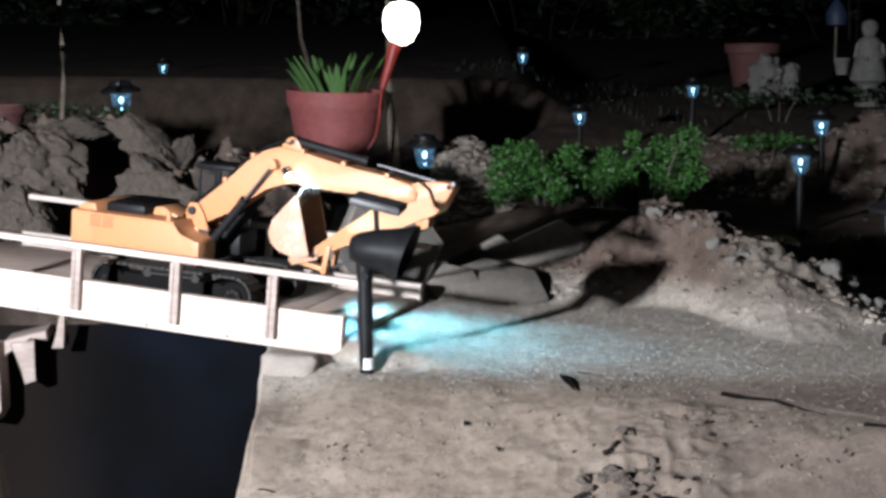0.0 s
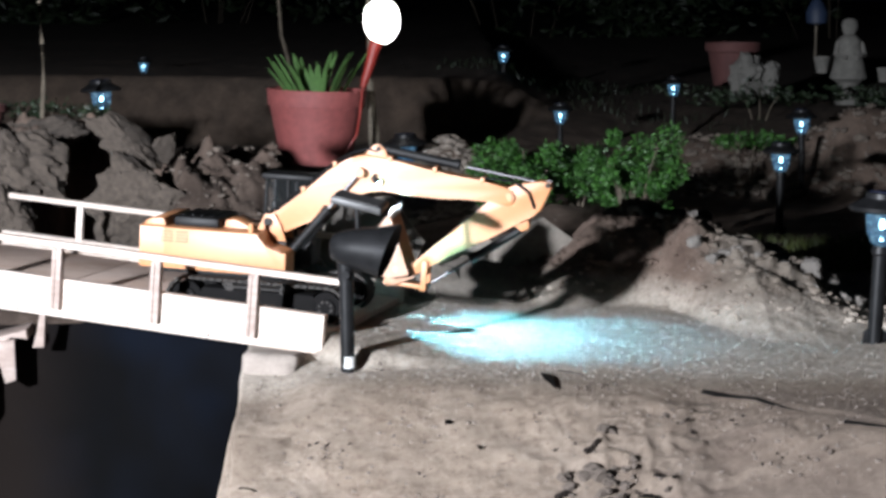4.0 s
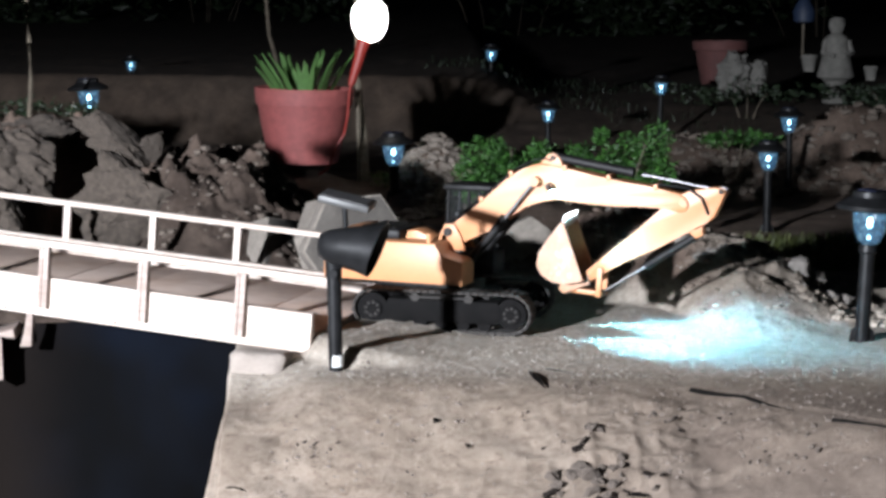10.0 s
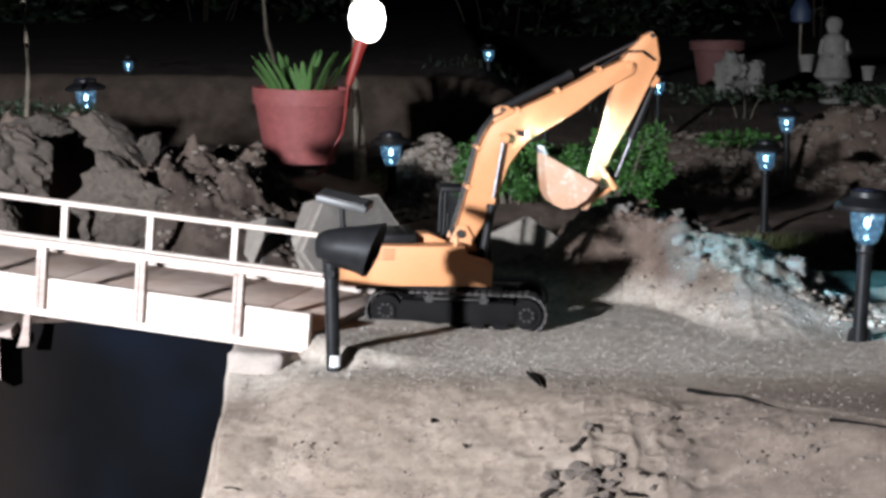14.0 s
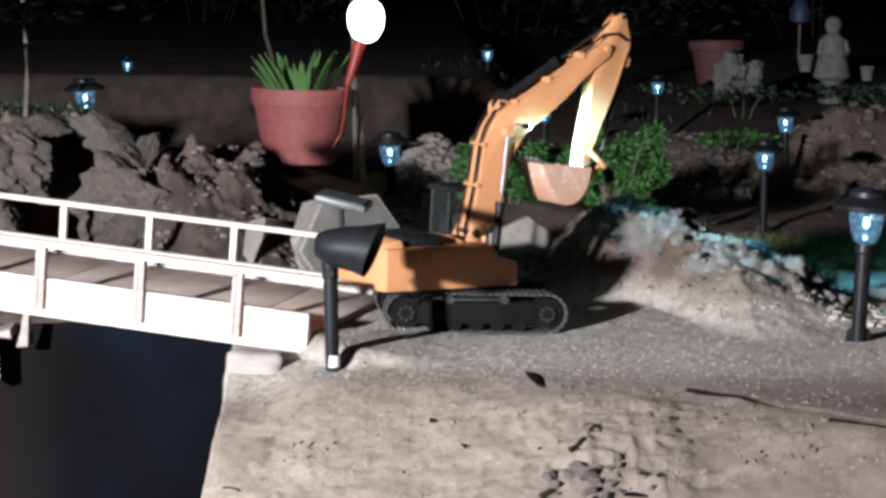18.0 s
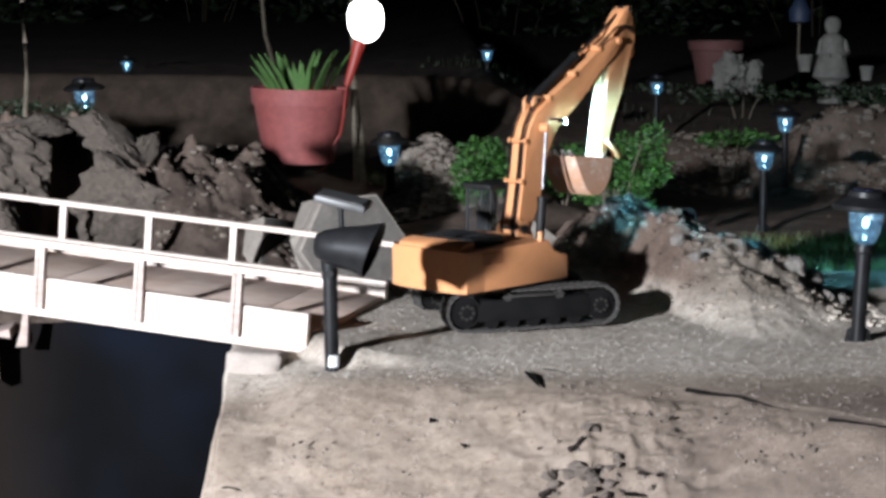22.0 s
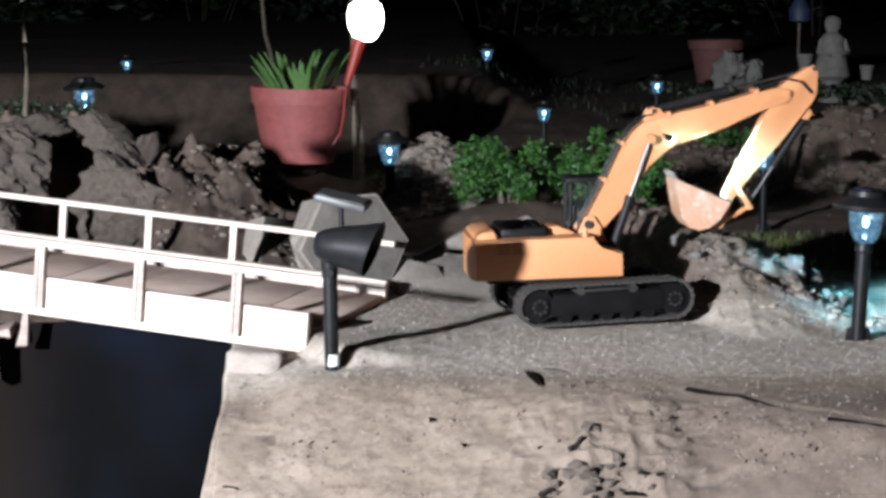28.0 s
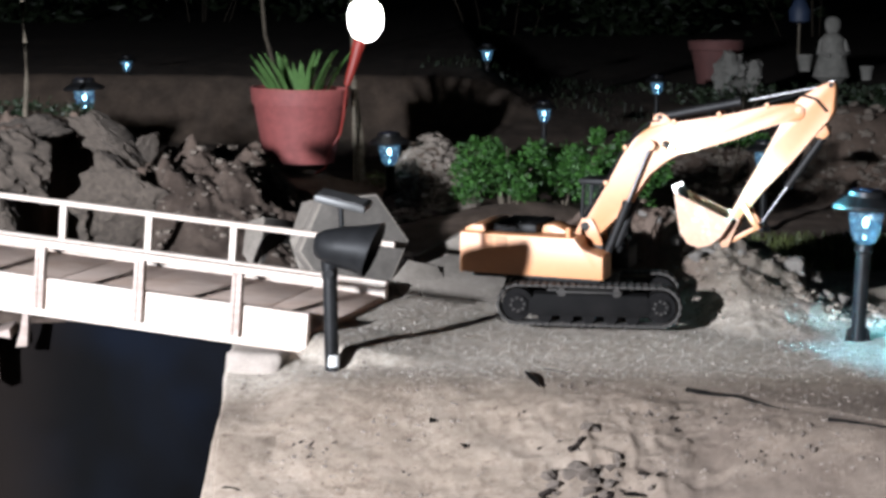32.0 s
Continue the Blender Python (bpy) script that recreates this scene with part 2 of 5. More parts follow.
def liner_build(nt, b):
    """Black-blue sheet: channel shade, blue sheen and a dim brown side put into colour."""
    co = nt.nodes.new("ShaderNodeTexCoord")
    sep = nt.nodes.new("ShaderNodeSeparateXYZ")
    nt.links.new(co.outputs["Object"], sep.inputs[0])
    n = tex(nt, 3.5, 4)
    add = nt.nodes.new("ShaderNodeMath")
    add.operation = "MULTIPLY_ADD"
    add.inputs[1].default_value = 0.16
    nt.links.new(n, add.inputs[0])
    nt.links.new(sep.outputs["X"], add.inputs[2])
    brown_side = nt.nodes.new("ShaderNodeMapRange")
    brown_side.interpolation_type = "SMOOTHSTEP"
    brown_side.inputs["From Min"].default_value = -0.6
    brown_side.inputs["From Max"].default_value = -0.82
    nt.links.new(add.outputs[0], brown_side.inputs["Value"])
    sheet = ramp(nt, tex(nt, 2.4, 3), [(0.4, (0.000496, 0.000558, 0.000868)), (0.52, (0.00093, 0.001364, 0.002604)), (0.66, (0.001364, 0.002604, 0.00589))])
    nt.links.new(mixc(nt, brown_side.outputs[0], sheet, (0.00527, 0.00372, 0.0031)), b.inputs["Base Color"])
    b.inputs["Roughness"].default_value = 0.8
    b.inputs["Specular IOR Level"].default_value = 0.05
    bump(nt, b, tex(nt, 9, 4), 0.3, 0.01)


liner_mat = mat("black_pond_liner", liner_build)


def glass_build(nt, b):
    b.inputs["Base Color"].default_value = (0.75, 0.82, 0.85, 1)
    b.inputs["Roughness"].default_value = 0.05
    b.inputs["Transmission Weight"].default_value = 0.95
    b.inputs["IOR"].default_value = 1.1
    b.inputs["Alpha"].default_value = 0.1


cab_glass = mat("cab_glass", glass_build)


# ---- mesh helpers ----
def finish(bm, smooth=None):
    bmesh.ops.recalc_face_normals(bm, faces=bm.faces)
    if smooth is not None:
        for f in bm.faces:
            f.smooth = True
        for e in bm.edges:
            e.smooth = len(e.link_faces) == 2 and e.calc_face_angle() < radians(smooth)
    return bm


def to_mesh(name, bm, material):
    me = bpy.data.meshes.new(name)
    bm.to_mesh(me)
    bm.free()
    me.materials.append(material)
    return me


def part(name, bm, material, parent, label="", smooth=35):
    ob = new(name, to_mesh(name, finish(bm, smooth), material))
    ob.parent = parent
    return tagged(ob, label)


def thing(name, bm, material, label, category, group="", kind="", smooth=35):
    return tagged(new(name, to_mesh(name, finish(bm, smooth), material)), label, category, group, kind)


def empty(name, m, label, category, group="", kind=""):
    ob = new(name)
    ob.empty_display_size = 0.05
    ob.matrix_basis = m
    return tagged(ob, label, category, group, kind)


def box(bm, x0, x1, y0, y1, z0, z1, bev=0.0, m=None):
    before = set(bm.verts)
    r = bmesh.ops.create_cube(bm, size=1)
    bmesh.ops.transform(bm, matrix=Matrix.Translation(((x0 + x1) / 2, (y0 + y1) / 2, (z0 + z1) / 2)) @ Matrix.Diagonal((x1 - x0, y1 - y0, z1 - z0, 1)), verts=r["verts"])
    if bev:
        bmesh.ops.bevel(bm, geom=list({e for v in r["verts"] for e in v.link_edges}), offset=bev, segments=2, affect="EDGES", profile=0.5)
    if m is not None:
        bmesh.ops.transform(bm, matrix=m, verts=[v for v in bm.verts if v not in before])
    return bm


def prism(bm, prof, y0, y1, bev=0.0, m=None):
    """A closed (x, z) outline drawn out from y0 to y1."""
    before = set(bm.verts)
    a = [bm.verts.new((x, y0, z)) for x, z in prof]
    b = [bm.verts.new((x, y1, z)) for x, z in prof]
    fa = bm.faces.new(a)
    fb = bm.faces.new(b[::-1])
    n = len(prof)
    for i in range(n):
        bm.faces.new((a[i], b[i], b[(i + 1) % n], a[(i + 1) % n]))
    if bev:
        bmesh.ops.bevel(bm, geom=list(set(fa.edges) | set(fb.edges)), offset=bev, segments=2, affect="EDGES", profile=0.5)
    if m is not None:
        bmesh.ops.transform(bm, matrix=m, verts=[v for v in bm.verts if v not in before])
    return bm


def rod(bm, p, q, r0, r1=None, seg=14):
    p, q = Vector(p), Vector(q)
    d = q - p
    m = Matrix.Translation((p + q) / 2) @ d.to_track_quat("Z", "Y").to_matrix().to_4x4()
    bmesh.ops.create_cone(bm, cap_ends=True, segments=seg, radius1=r0, radius2=r0 if r1 is None else r1, depth=d.length, matrix=m)
    return bm


def lathe(bm, prof, seg=24, m=None):
    """Rings from (radius, z), open where the outline is open."""
    rings = []
    for r, z in prof:
        rings.append([bm.verts.new((r * math.cos(2 * math.pi * i / seg), r * math.sin(2 * math.pi * i / seg), z)) for i in range(seg)])
    for a, b in zip(rings, rings[1:]):
        for i in range(seg):
            bm.faces.new((a[i], a[(i + 1) % seg], b[(i + 1) % seg], b[i]))
    for ring, first in ((rings[0], True), (rings[-1], False)):
        bm.faces.new(ring[::-1] if first else ring)
    if m is not None:
        bmesh.ops.transform(bm, matrix=m, verts=[v for r in rings for v in r])
    return bm


def tube(bm, pts, r, seg=8, r1=None):
    rings = []
    n = len(pts)
    for i, p in enumerate(pts):
        d = Vector(pts[min(i + 1, n - 1)]) - Vector(pts[max(i - 1, 0)])
        q = d.to_track_quat("Z", "Y").to_matrix()
        rr = r if r1 is None else r + (r1 - r) * i / (n - 1)
        rings.append([bm.verts.new(Vector(p) + q @ Vector((rr * math.cos(2 * math.pi * k / seg), rr * math.sin(2 * math.pi * k / seg), 0))) for k in range(seg)])
    for a, b in zip(rings, rings[1:]):
        for k in range(seg):
            bm.faces.new((a[k], a[(k + 1) % seg], b[(k + 1) % seg], b[k]))
    bm.faces.new(rings[0][::-1])
    bm.faces.new(rings[-1])
    return bm


def bez(p0, p1, p2, n=10):
    p0, p1, p2 = Vector(p0), Vector(p1), Vector(p2)
    return [p0 * (1 - t) ** 2 + p1 * 2 * t * (1 - t) + p2 * t * t for t in (i / n for i in range(n + 1))]


def soup(name, verts, faces, material):
    me = bpy.data.meshes.new(name)
    me.from_pydata([tuple(v) for v in verts], [], faces)
    me.materials.append(material)
    me.update()
    return me


# ---- ground ----
rng = np.random.RandomState(5)
LATTICE = rng.rand(64, 64)


def value_noise(x, y):
    xi, yi = np.floor(x).astype(int), np.floor(y).astype(int)
    fx, fy = x - xi, y - yi
    fx, fy = fx * fx * (3 - 2 * fx), fy * fy * (3 - 2 * fy)
    a, b = LATTICE[xi % 64, yi % 64], LATTICE[(xi + 1) % 64, yi % 64]
    c, d = LATTICE[xi % 64, (yi + 1) % 64], LATTICE[(xi + 1) % 64, (yi + 1) % 64]
    return (a + (b - a) * fx) * (1 - fy) + (c + (d - c) * fx) * fy


def fbm(x, y, f, octaves=4, ridged=False):
    out, amp, tot = 0, 1.0, 0
    for o in range(octaves):
        n = value_noise(x * f + 17.3 * o, y * f + 9.1 * o)
        out = out + amp * (1 - abs(2 * n - 1) if ridged else n)
        tot += amp
        f, amp = f * 2.03, amp * 0.5
    return out / tot - 0.5


def step(v, a, b):
    t = np.clip((v - a) / (b - a), 0, 1)
    return t * t * (3 - 2 * t)




BANK = 0.35
MOUND_X = (-0.05, 0.05, 0.25, 0.36, 0.42, 0.47, 0.52, 0.57, 0.63, 0.7, 0.8, 0.95)
MOUND_FOOT = (0.52, 0.37, 0.35, 0.36, 0.32, 0.18, 0.04, -0.03, -0.02, 0.02, 0.06, 0.12)


def height(x, y):
    x, y = np.asarray(x, float), np.asarray(y, float)
    # road and the slope before it
    ledge = np.interp(x, [-0.35, 0.1, 0.4, 0.65, 1.0], [-0.31, -0.34, -0.43, -0.64, -0.85]) + 0.09 * fbm(x, y, 5, 4)
    u = np.maximum(0, ledge - y)
    z = -BANK * np.where(u < 0.12, u * u / 0.24, u - 0.06)
    z = np.maximum(z, -0.55 + 0 * x)
    on_bank = step(ledge - y, -0.03, 0.1)
    loose = np.exp(-((x - 0.29) / 0.2) ** 2 - ((y + 0.6) / 0.2) ** 2)
    z = z + (0.02 * fbm(x, y, 3.2, 3) + 0.009 * fbm(x + 7, y, 13, 4) + 0.0025 * fbm(x, y, 42, 3) + loose * (0.035 * np.clip(fbm(x, y, 15, 4) - 0.02, 0, 0.15) + 0.012 * fbm(x, y, 30, 3, True))) * on_bank
    z = z + 0.003 * fbm(x + 3, y, 12, 4) + 0.0025 * fbm(x, y, 60, 2) * (1 - on_bank)
    z = z - 0.006 * step(ledge - y, 0.0, 0.02) * step(x, 0.0, 0.2) * (0.4 + fbm(x, y, 4, 2))
    # rise up to the bridge end
    z = z + 0.032 * step(x + 0.45 * np.maximum(0, y + 0.2), -0.235, -0.175) * step(-x + 0.3 * y, -0.1, 0.14) * step(y + 0.03 * fbm(x, y, 14, 2), -0.275, -0.21) * (1 - 0.4 * step(y, -0.15, 0.05))
    # worn edge below the bridge end
    z = z - 0.034 * step(-x, 0.2, 0.32) * np.exp(-((y + 0.36) / 0.12) ** 2)
    # lower garden beyond
    back = step(y, 0.75, 1.5)
    z = z * (1 - back) + back * (-0.03 - 0.075 * step(x, 0.1, 0.8) + 0.03 * fbm(x, y, 1.5, 4) + 0.014 * fbm(x, y, 9, 3))
    z = z + 0.2 * step(y, 3.0, 5.2) * step(x, -0.3, 0.6) + 0.02 * step(y, 2.6, 4.4)
    # earth bank at the back
    bank = step(y + 0.15 * fbm(x, y, 1.2), 4.35, 4.6) * step(-x, -0.55, -0.15)
    z = z + 0.27 * bank * (1 - 0.75 * step(x, -0.3, 0.6))
    # bank under the pot
    z = z + 0.11 * np.exp(-((x + 0.48) / 0.26) ** 2 - ((y - 2.4) / 0.3) ** 2)
    z = z - 0.04 * np.exp(-((x + 0.12) / 0.2) ** 2 - ((y - 2.05) / 0.25) ** 2)
    # raised bed under the bushes
    z = z + 0.075 * np.exp(-((x - 0.32) / 0.36) ** 2 - ((y - 1.85) / 0.26) ** 2)
    # heaps of rubble in the garden
    for hx, hy, hh, hs in ((-0.03, 2.36, 0.2, 0.13), (0.95, 3.8, 0.1, 0.25), (1.42, 3.5, 0.24, 0.25), (1.8, 3.6, 0.18, 0.3)):
        z = z + hh * np.exp(-((x - hx) / hs) ** 2 - ((y - hy) / 0.2) ** 2)
    # mound behind the road
    foot = np.interp(x, MOUND_X, MOUND_FOOT)
    top = np.interp(x, [-0.02, 0.06, 0.12, 0.18, 0.25, 0.32, 0.4, 0.5, 0.6, 0.69, 0.74, 0.8], [0.0, 0.02, 0.035, 0.06, 0.11, 0.145, 0.145, 0.135, 0.108, 0.068, 0.03, 0.0])
    rough = 1 + 0.35 * fbm(x, y, 6, 4) + 0.12 * fbm(x * 3.0, y * 0.8, 8, 3, True)
    up = step(y + 0.06 * fbm(x * 2, y, 6, 3), foot, foot + np.interp(x, [0.2, 0.44, 0.52, 0.6, 0.75], [0.25, 0.26, 0.48, 0.4, 0.26]))
    down = step(y, foot + np.interp(x, [0.1, 0.3, 0.5], [0.22, 0.3, 0.6]), foot + np.interp(x, [0.1, 0.3, 0.5], [0.36, 0.5, 0.9]))
    z = z + top * up * (1 - down) * rough + (0.05 * fbm(x, y, 11, 4) + 0.016 * fbm(x + 0.5 * y, 0.5 * y, 20, 4, True) + 0.03 * np.clip(fbm(x, y, 20, 3) - 0.05, 0, 0.2) * step(y, foot + 0.1, foot + 0.2)) * up * (1 - down) * step(top, 0, 0.08) + 0.016 * fbm(x, y, 42, 3) * up * step(top, 0, 0.05) * (1 - down)
    # dirt piles behind the bridge
    crest = np.interp(x, [-1.6, -1.2, -0.95, -0.84, -0.75, -0.69, -0.64, -0.52, -0.43, -0.37, -0.3, -0.2], [0.26, 0.28, 0.29, 0.28, 0.25, 0.2, 0.205, 0.215, 0.2, 0.145, 0.08, 0.0])
    warp = 0.10 * fbm(x * 1.5, y, 3, 3)
    fill = step(x, -0.68, -0.58)
    rise = step(y + warp, 0.45 - 0.1 * fill, 0.95 - 0.22 * fill) * (1 - step(y, 1.2, 1.9))
    u, v = 0.8 * x + 0.6 * y + 0.05 * fbm(x, y, 6, 3), 0.8 * y - 0.6 * x
    crag = fbm(u * 2.6, v * 0.9, 3.0, 4, True)
    gully = np.clip(1 - abs(fbm(u * 2.2, v * 0.8, 3.3, 3)) / 0.045, 0, 1)
    z = z + crest * rise * (1 + 0.3 * crag + 0.3 * fbm(x, y, 10, 4)) - 0.085 * gully * rise * step(crest, 0.05, 0.2) * (1 - step(x, -0.72, -0.62)) * (1 - 0.7 * step(y, 0.9, 1.0))
    z = z + (0.06 * fbm(x, y, 18, 4) + 0.05 * fbm(x * 0.7 + y * 0.5, 0.35 * (y - 0.7 * x), 26, 3, True)) * rise * step(crest, 0.03, 0.1)
    # hollow between the big clods
    gx_ = x + 0.06 * fbm(x, y, 7, 3)
    hollow = step(gx_, -0.93, -0.88) * (1 - step(gx_, -0.76, -0.7)) * step(y, 0.45, 0.52) * (1 - step(y + 0.05 * fbm(x, y, 6, 3), 0.92, 0.98))
    z = z * (1 - hollow) + 0.03 * hollow
    # deep channel under the bridge
    edge = np.interp(y, [-1.1, -0.696, -0.571, -0.495, -0.384, -0.243, -0.1], [-0.325, -0.355, -0.355, -0.355, -0.357, -0.367, -0.374]) + 0.006 * fbm(0 * x, y, 9, 3)
    wall = np.interp(y, [-0.6, -0.1, 0.36], [-1.3, -1.1, -0.86]) + 0.03 * fbm(x, y, 9, 3)
    cut = step(edge - x, 0.0, 0.018) * step(x - wall, -0.14, 0.1) * (1 - step(y, 0.36, 0.44)) * step(y, -4.0, -3.2)
    z = z * (1 - cut) - 0.85 * cut
    return z


def axis_values(parts):
    vals = []
    for a, b, d in parts:
        vals += list(np.arange(a, b, d))
    return np.array(vals + [parts[-1][1]])


gx = axis_values([(-60, -10, 5), (-10, -3, 0.5), (-3, -1.4, 0.06), (-1.4, -0.45, 0.0056), (-0.45, 0.85, 0.0042), (0.85, 1.15, 0.0056), (1.15, 3, 0.05), (3, 10, 0.5), (10, 60, 5)])
gy = axis_values([(-40, -5, 5), (-5, -1.15, 0.12), (-1.15, -0.25, 0.0042), (-0.25, 1.3, 0.0056), (1.3, 6, 0.028), (6, 12, 0.3), (12, 60, 4)])
GX, GY = np.meshgrid(gx, gy)
GZ = height(GX, GY)
nx, ny = len(gx), len(gy)
idx = np.arange(nx * ny).reshape(ny, nx)
quads = np.stack([idx[:-1, :-1], idx[:-1, 1:], idx[1:, 1:], idx[1:, :-1]], -1).reshape(-1, 4)
gme = bpy.data.meshes.new("ground")
gme.vertices.add(nx * ny)
gme.vertices.foreach_set("co", np.stack([GX, GY, GZ], -1).ravel())
gme.loops.add(quads.size)
gme.loops.foreach_set("vertex_index", quads.ravel())
gme.polygons.add(len(quads))
gme.polygons.foreach_set("loop_start", np.arange(0, quads.size, 4))
gme.polygons.foreach_set("loop_total", np.full(len(quads), 4))
gme.polygons.foreach_set("use_smooth", np.ones(len(quads), bool))
gme.update(calc_edges=True)
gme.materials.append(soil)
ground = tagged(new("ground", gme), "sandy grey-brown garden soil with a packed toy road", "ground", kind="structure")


def ground_z(x, y):
    return float(height(x, y))


bm = box(bmesh.new(), -1.3, -0.3, -3.6, 0.5, -0.76, -0.74)
tagged(thing("water", bm, water_mat, "still dark water in the deep channel", "water", kind="structure"))


# ---- bridge ----
SLOPE = radians(4.8)
END = Vector((-0.172, 0.08, 0.02))
# bridge space: x runs back along the bridge from its road end, y across (towards the far rail), z up
BX = Vector((-0.9613 * math.cos(SLOPE), 0.2756 * math.cos(SLOPE), math.sin(SLOPE)))
BY = Vector((0.2756, 0.9613, 0))
BZ = BX.cross(BY) * -1
BM = Matrix(((BX.x, BY.x, BZ.x, END.x), (BX.y, BY.y, BZ.y, END.y), (BX.z, BY.z, BZ.z, END.z), (0, 0, 0, 1)))
bridge = empty("footbridge", Matrix.Identity(4), "pale pine model bridge with railings and a plank deck", "bridge")
HALF = 0.212
LENGTH = 1.35


def bridge_part(name, material, boxes, label="", bev=0.002):
    b = bmesh.new()
    for bx in boxes:
        box(b, *bx, bev)
    bmesh.ops.transform(b, matrix=BM, verts=b.verts)
    return part(name, b, material, bridge, label)


bridge_part("side_beam", pine, [(0.0, LENGTH, -HALF - 0.02, -HALF, -0.02, 0.05)], "pale bare pine side beam")
bridge_part("side_beam", pine, [(0.0, 0.87, HALF, HALF + 0.02, -0.02, 0.04)], "pale bare pine side beam")
d = 0.004
k = 0
while d < LENGTH:
    bridge_part("plank", deck_wood, [(d, d + 0.1405, -HALF + 0.001, HALF - 0.001, -0.012 - 0.001 * (k % 2), 0.012 + 0.0004 * (k % 3))])
    d += 0.142
    k += 1
for side, xs, z0, rail_start in ((-1, (0.13, 0.3145, 0.507, 0.7, 0.9, 1.1), -0.005, -0.03), (1, (0.325, 0.508, 0.698), 0.0, -0.01)):
    yo = side * (HALF + (0.025 if side < 0 else 0.01))
    bridge_part("handrail", pine, [(rail_start, LENGTH if side < 0 else 0.86, yo - 0.008, yo + 0.008, 0.108, 0.119)], "thin pale pine handrail")
    for x in xs:
        if side < 0:
            p = bridge_part("post", post_wood, [(x - 0.009, x + 0.009, yo - 0.006, yo + 0.006, z0, 0.108)], "narrow grooved post screwed to the beam")
            for off in (-0.0055, 0.0055):
                b = box(bmesh.new(), x + off - 0.0036, x + off + 0.0036, yo - 0.0085, yo - 0.006, z0 + 0.002, 0.106, 0.0008)
                bmesh.ops.transform(b, matrix=BM, verts=b.verts)
                part("batten", b, post_wood, p, "pale narrow batten")
        else:
            bridge_part("post", pine, [(x - 0.007, x + 0.007, yo - 0.007, yo + 0.007, 0.035, 0.108)])

for x in (0.212, 0.368, 0.585, 0.79):
    b = rod(bmesh.new(), (x, -HALF - 0.0212, -0.0135), (x, -HALF - 0.019, -0.0135), 0.0024, seg=10)
    bmesh.ops.transform(b, matrix=BM, verts=b.verts)
    part("nail_head", b, dusty_metal, bridge, "dark rusty nail head")

# pale stubs and a wedge hanging under the deck beside the channel wall
def stub(name, x, y, z, prof, depth, turn, label):
    b = prism(bmesh.new(), prof, -depth / 2, depth / 2, 0.002, pose(x, y, z, 0, 0, turn))
    part(name, b, post_wood, bridge, label)


stub("support_stub", -0.882, 0.25, -0.048, [(-0.026, 0.0), (0.02, 0.004), (0.021, -0.075), (0.0, -0.081), (-0.008, -0.04)], 0.05, 14, "pale sawn-off timber stub")
stub("support_stub", -0.935, 0.25, -0.08, [(-0.03, 0.03), (0.012, 0.03), (0.016, -0.1), (0.004, -0.122), (-0.03, -0.12)], 0.05, -8, "pale sawn-off timber stub")
stub("support_stub", -0.868, 0.28, -0.025, [(-0.05, -0.02), (0.03, 0.0), (0.032, -0.02), (0.0, -0.012), (-0.05, -0.05)], 0.09, 4, "split plank end under the deck")
stub("wedge", -0.81, 0.25, -0.004, [(0.004, 0.03), (0.014, 0.03), (0.008, -0.056), (-0.015, -0.057), (-0.006, -0.03)], 0.02, 0, "small pale wooden wedge")

# ---- excavator ----
exc = empty("toy_excavator", Matrix.Identity(4), "orange radio-controlled model excavator with black rubber tracks", "excavator")
FOOT = (-0.0055, 0.1757)
BOOM_L, STICK_L = 0.4498, 0.234
CYL = (0.1832, 0.0726)
LUG = (0.2219, 0.1097)
STICK_END = (-0.0641, 0.0227)


def track_path(n):
    """Points and slopes round the belt: two half circles and two straights."""
    half, r = 0.13, 0.0355
    total = 4 * half + 2 * math.pi * r
    out = []
    for i in range(n):
        s = total * i / n
        if s < 2 * half:
            out.append((-half + s, 0.004, 0.0))
        elif s < 2 * half + math.pi * r:
            a = (s - 2 * half) / r
            out.append((half + r * math.sin(a), 0.0395 - r * math.cos(a), a))
        elif s < 4 * half + math.pi * r:
            out.append((half - (s - 2 * half - math.pi * r), 0.075, math.pi))
        else:
            a = (s - 4 * half - math.pi * r) / r
            out.append((-half - r * math.sin(a), 0.0395 + r * math.cos(a), math.pi + a))
    return out


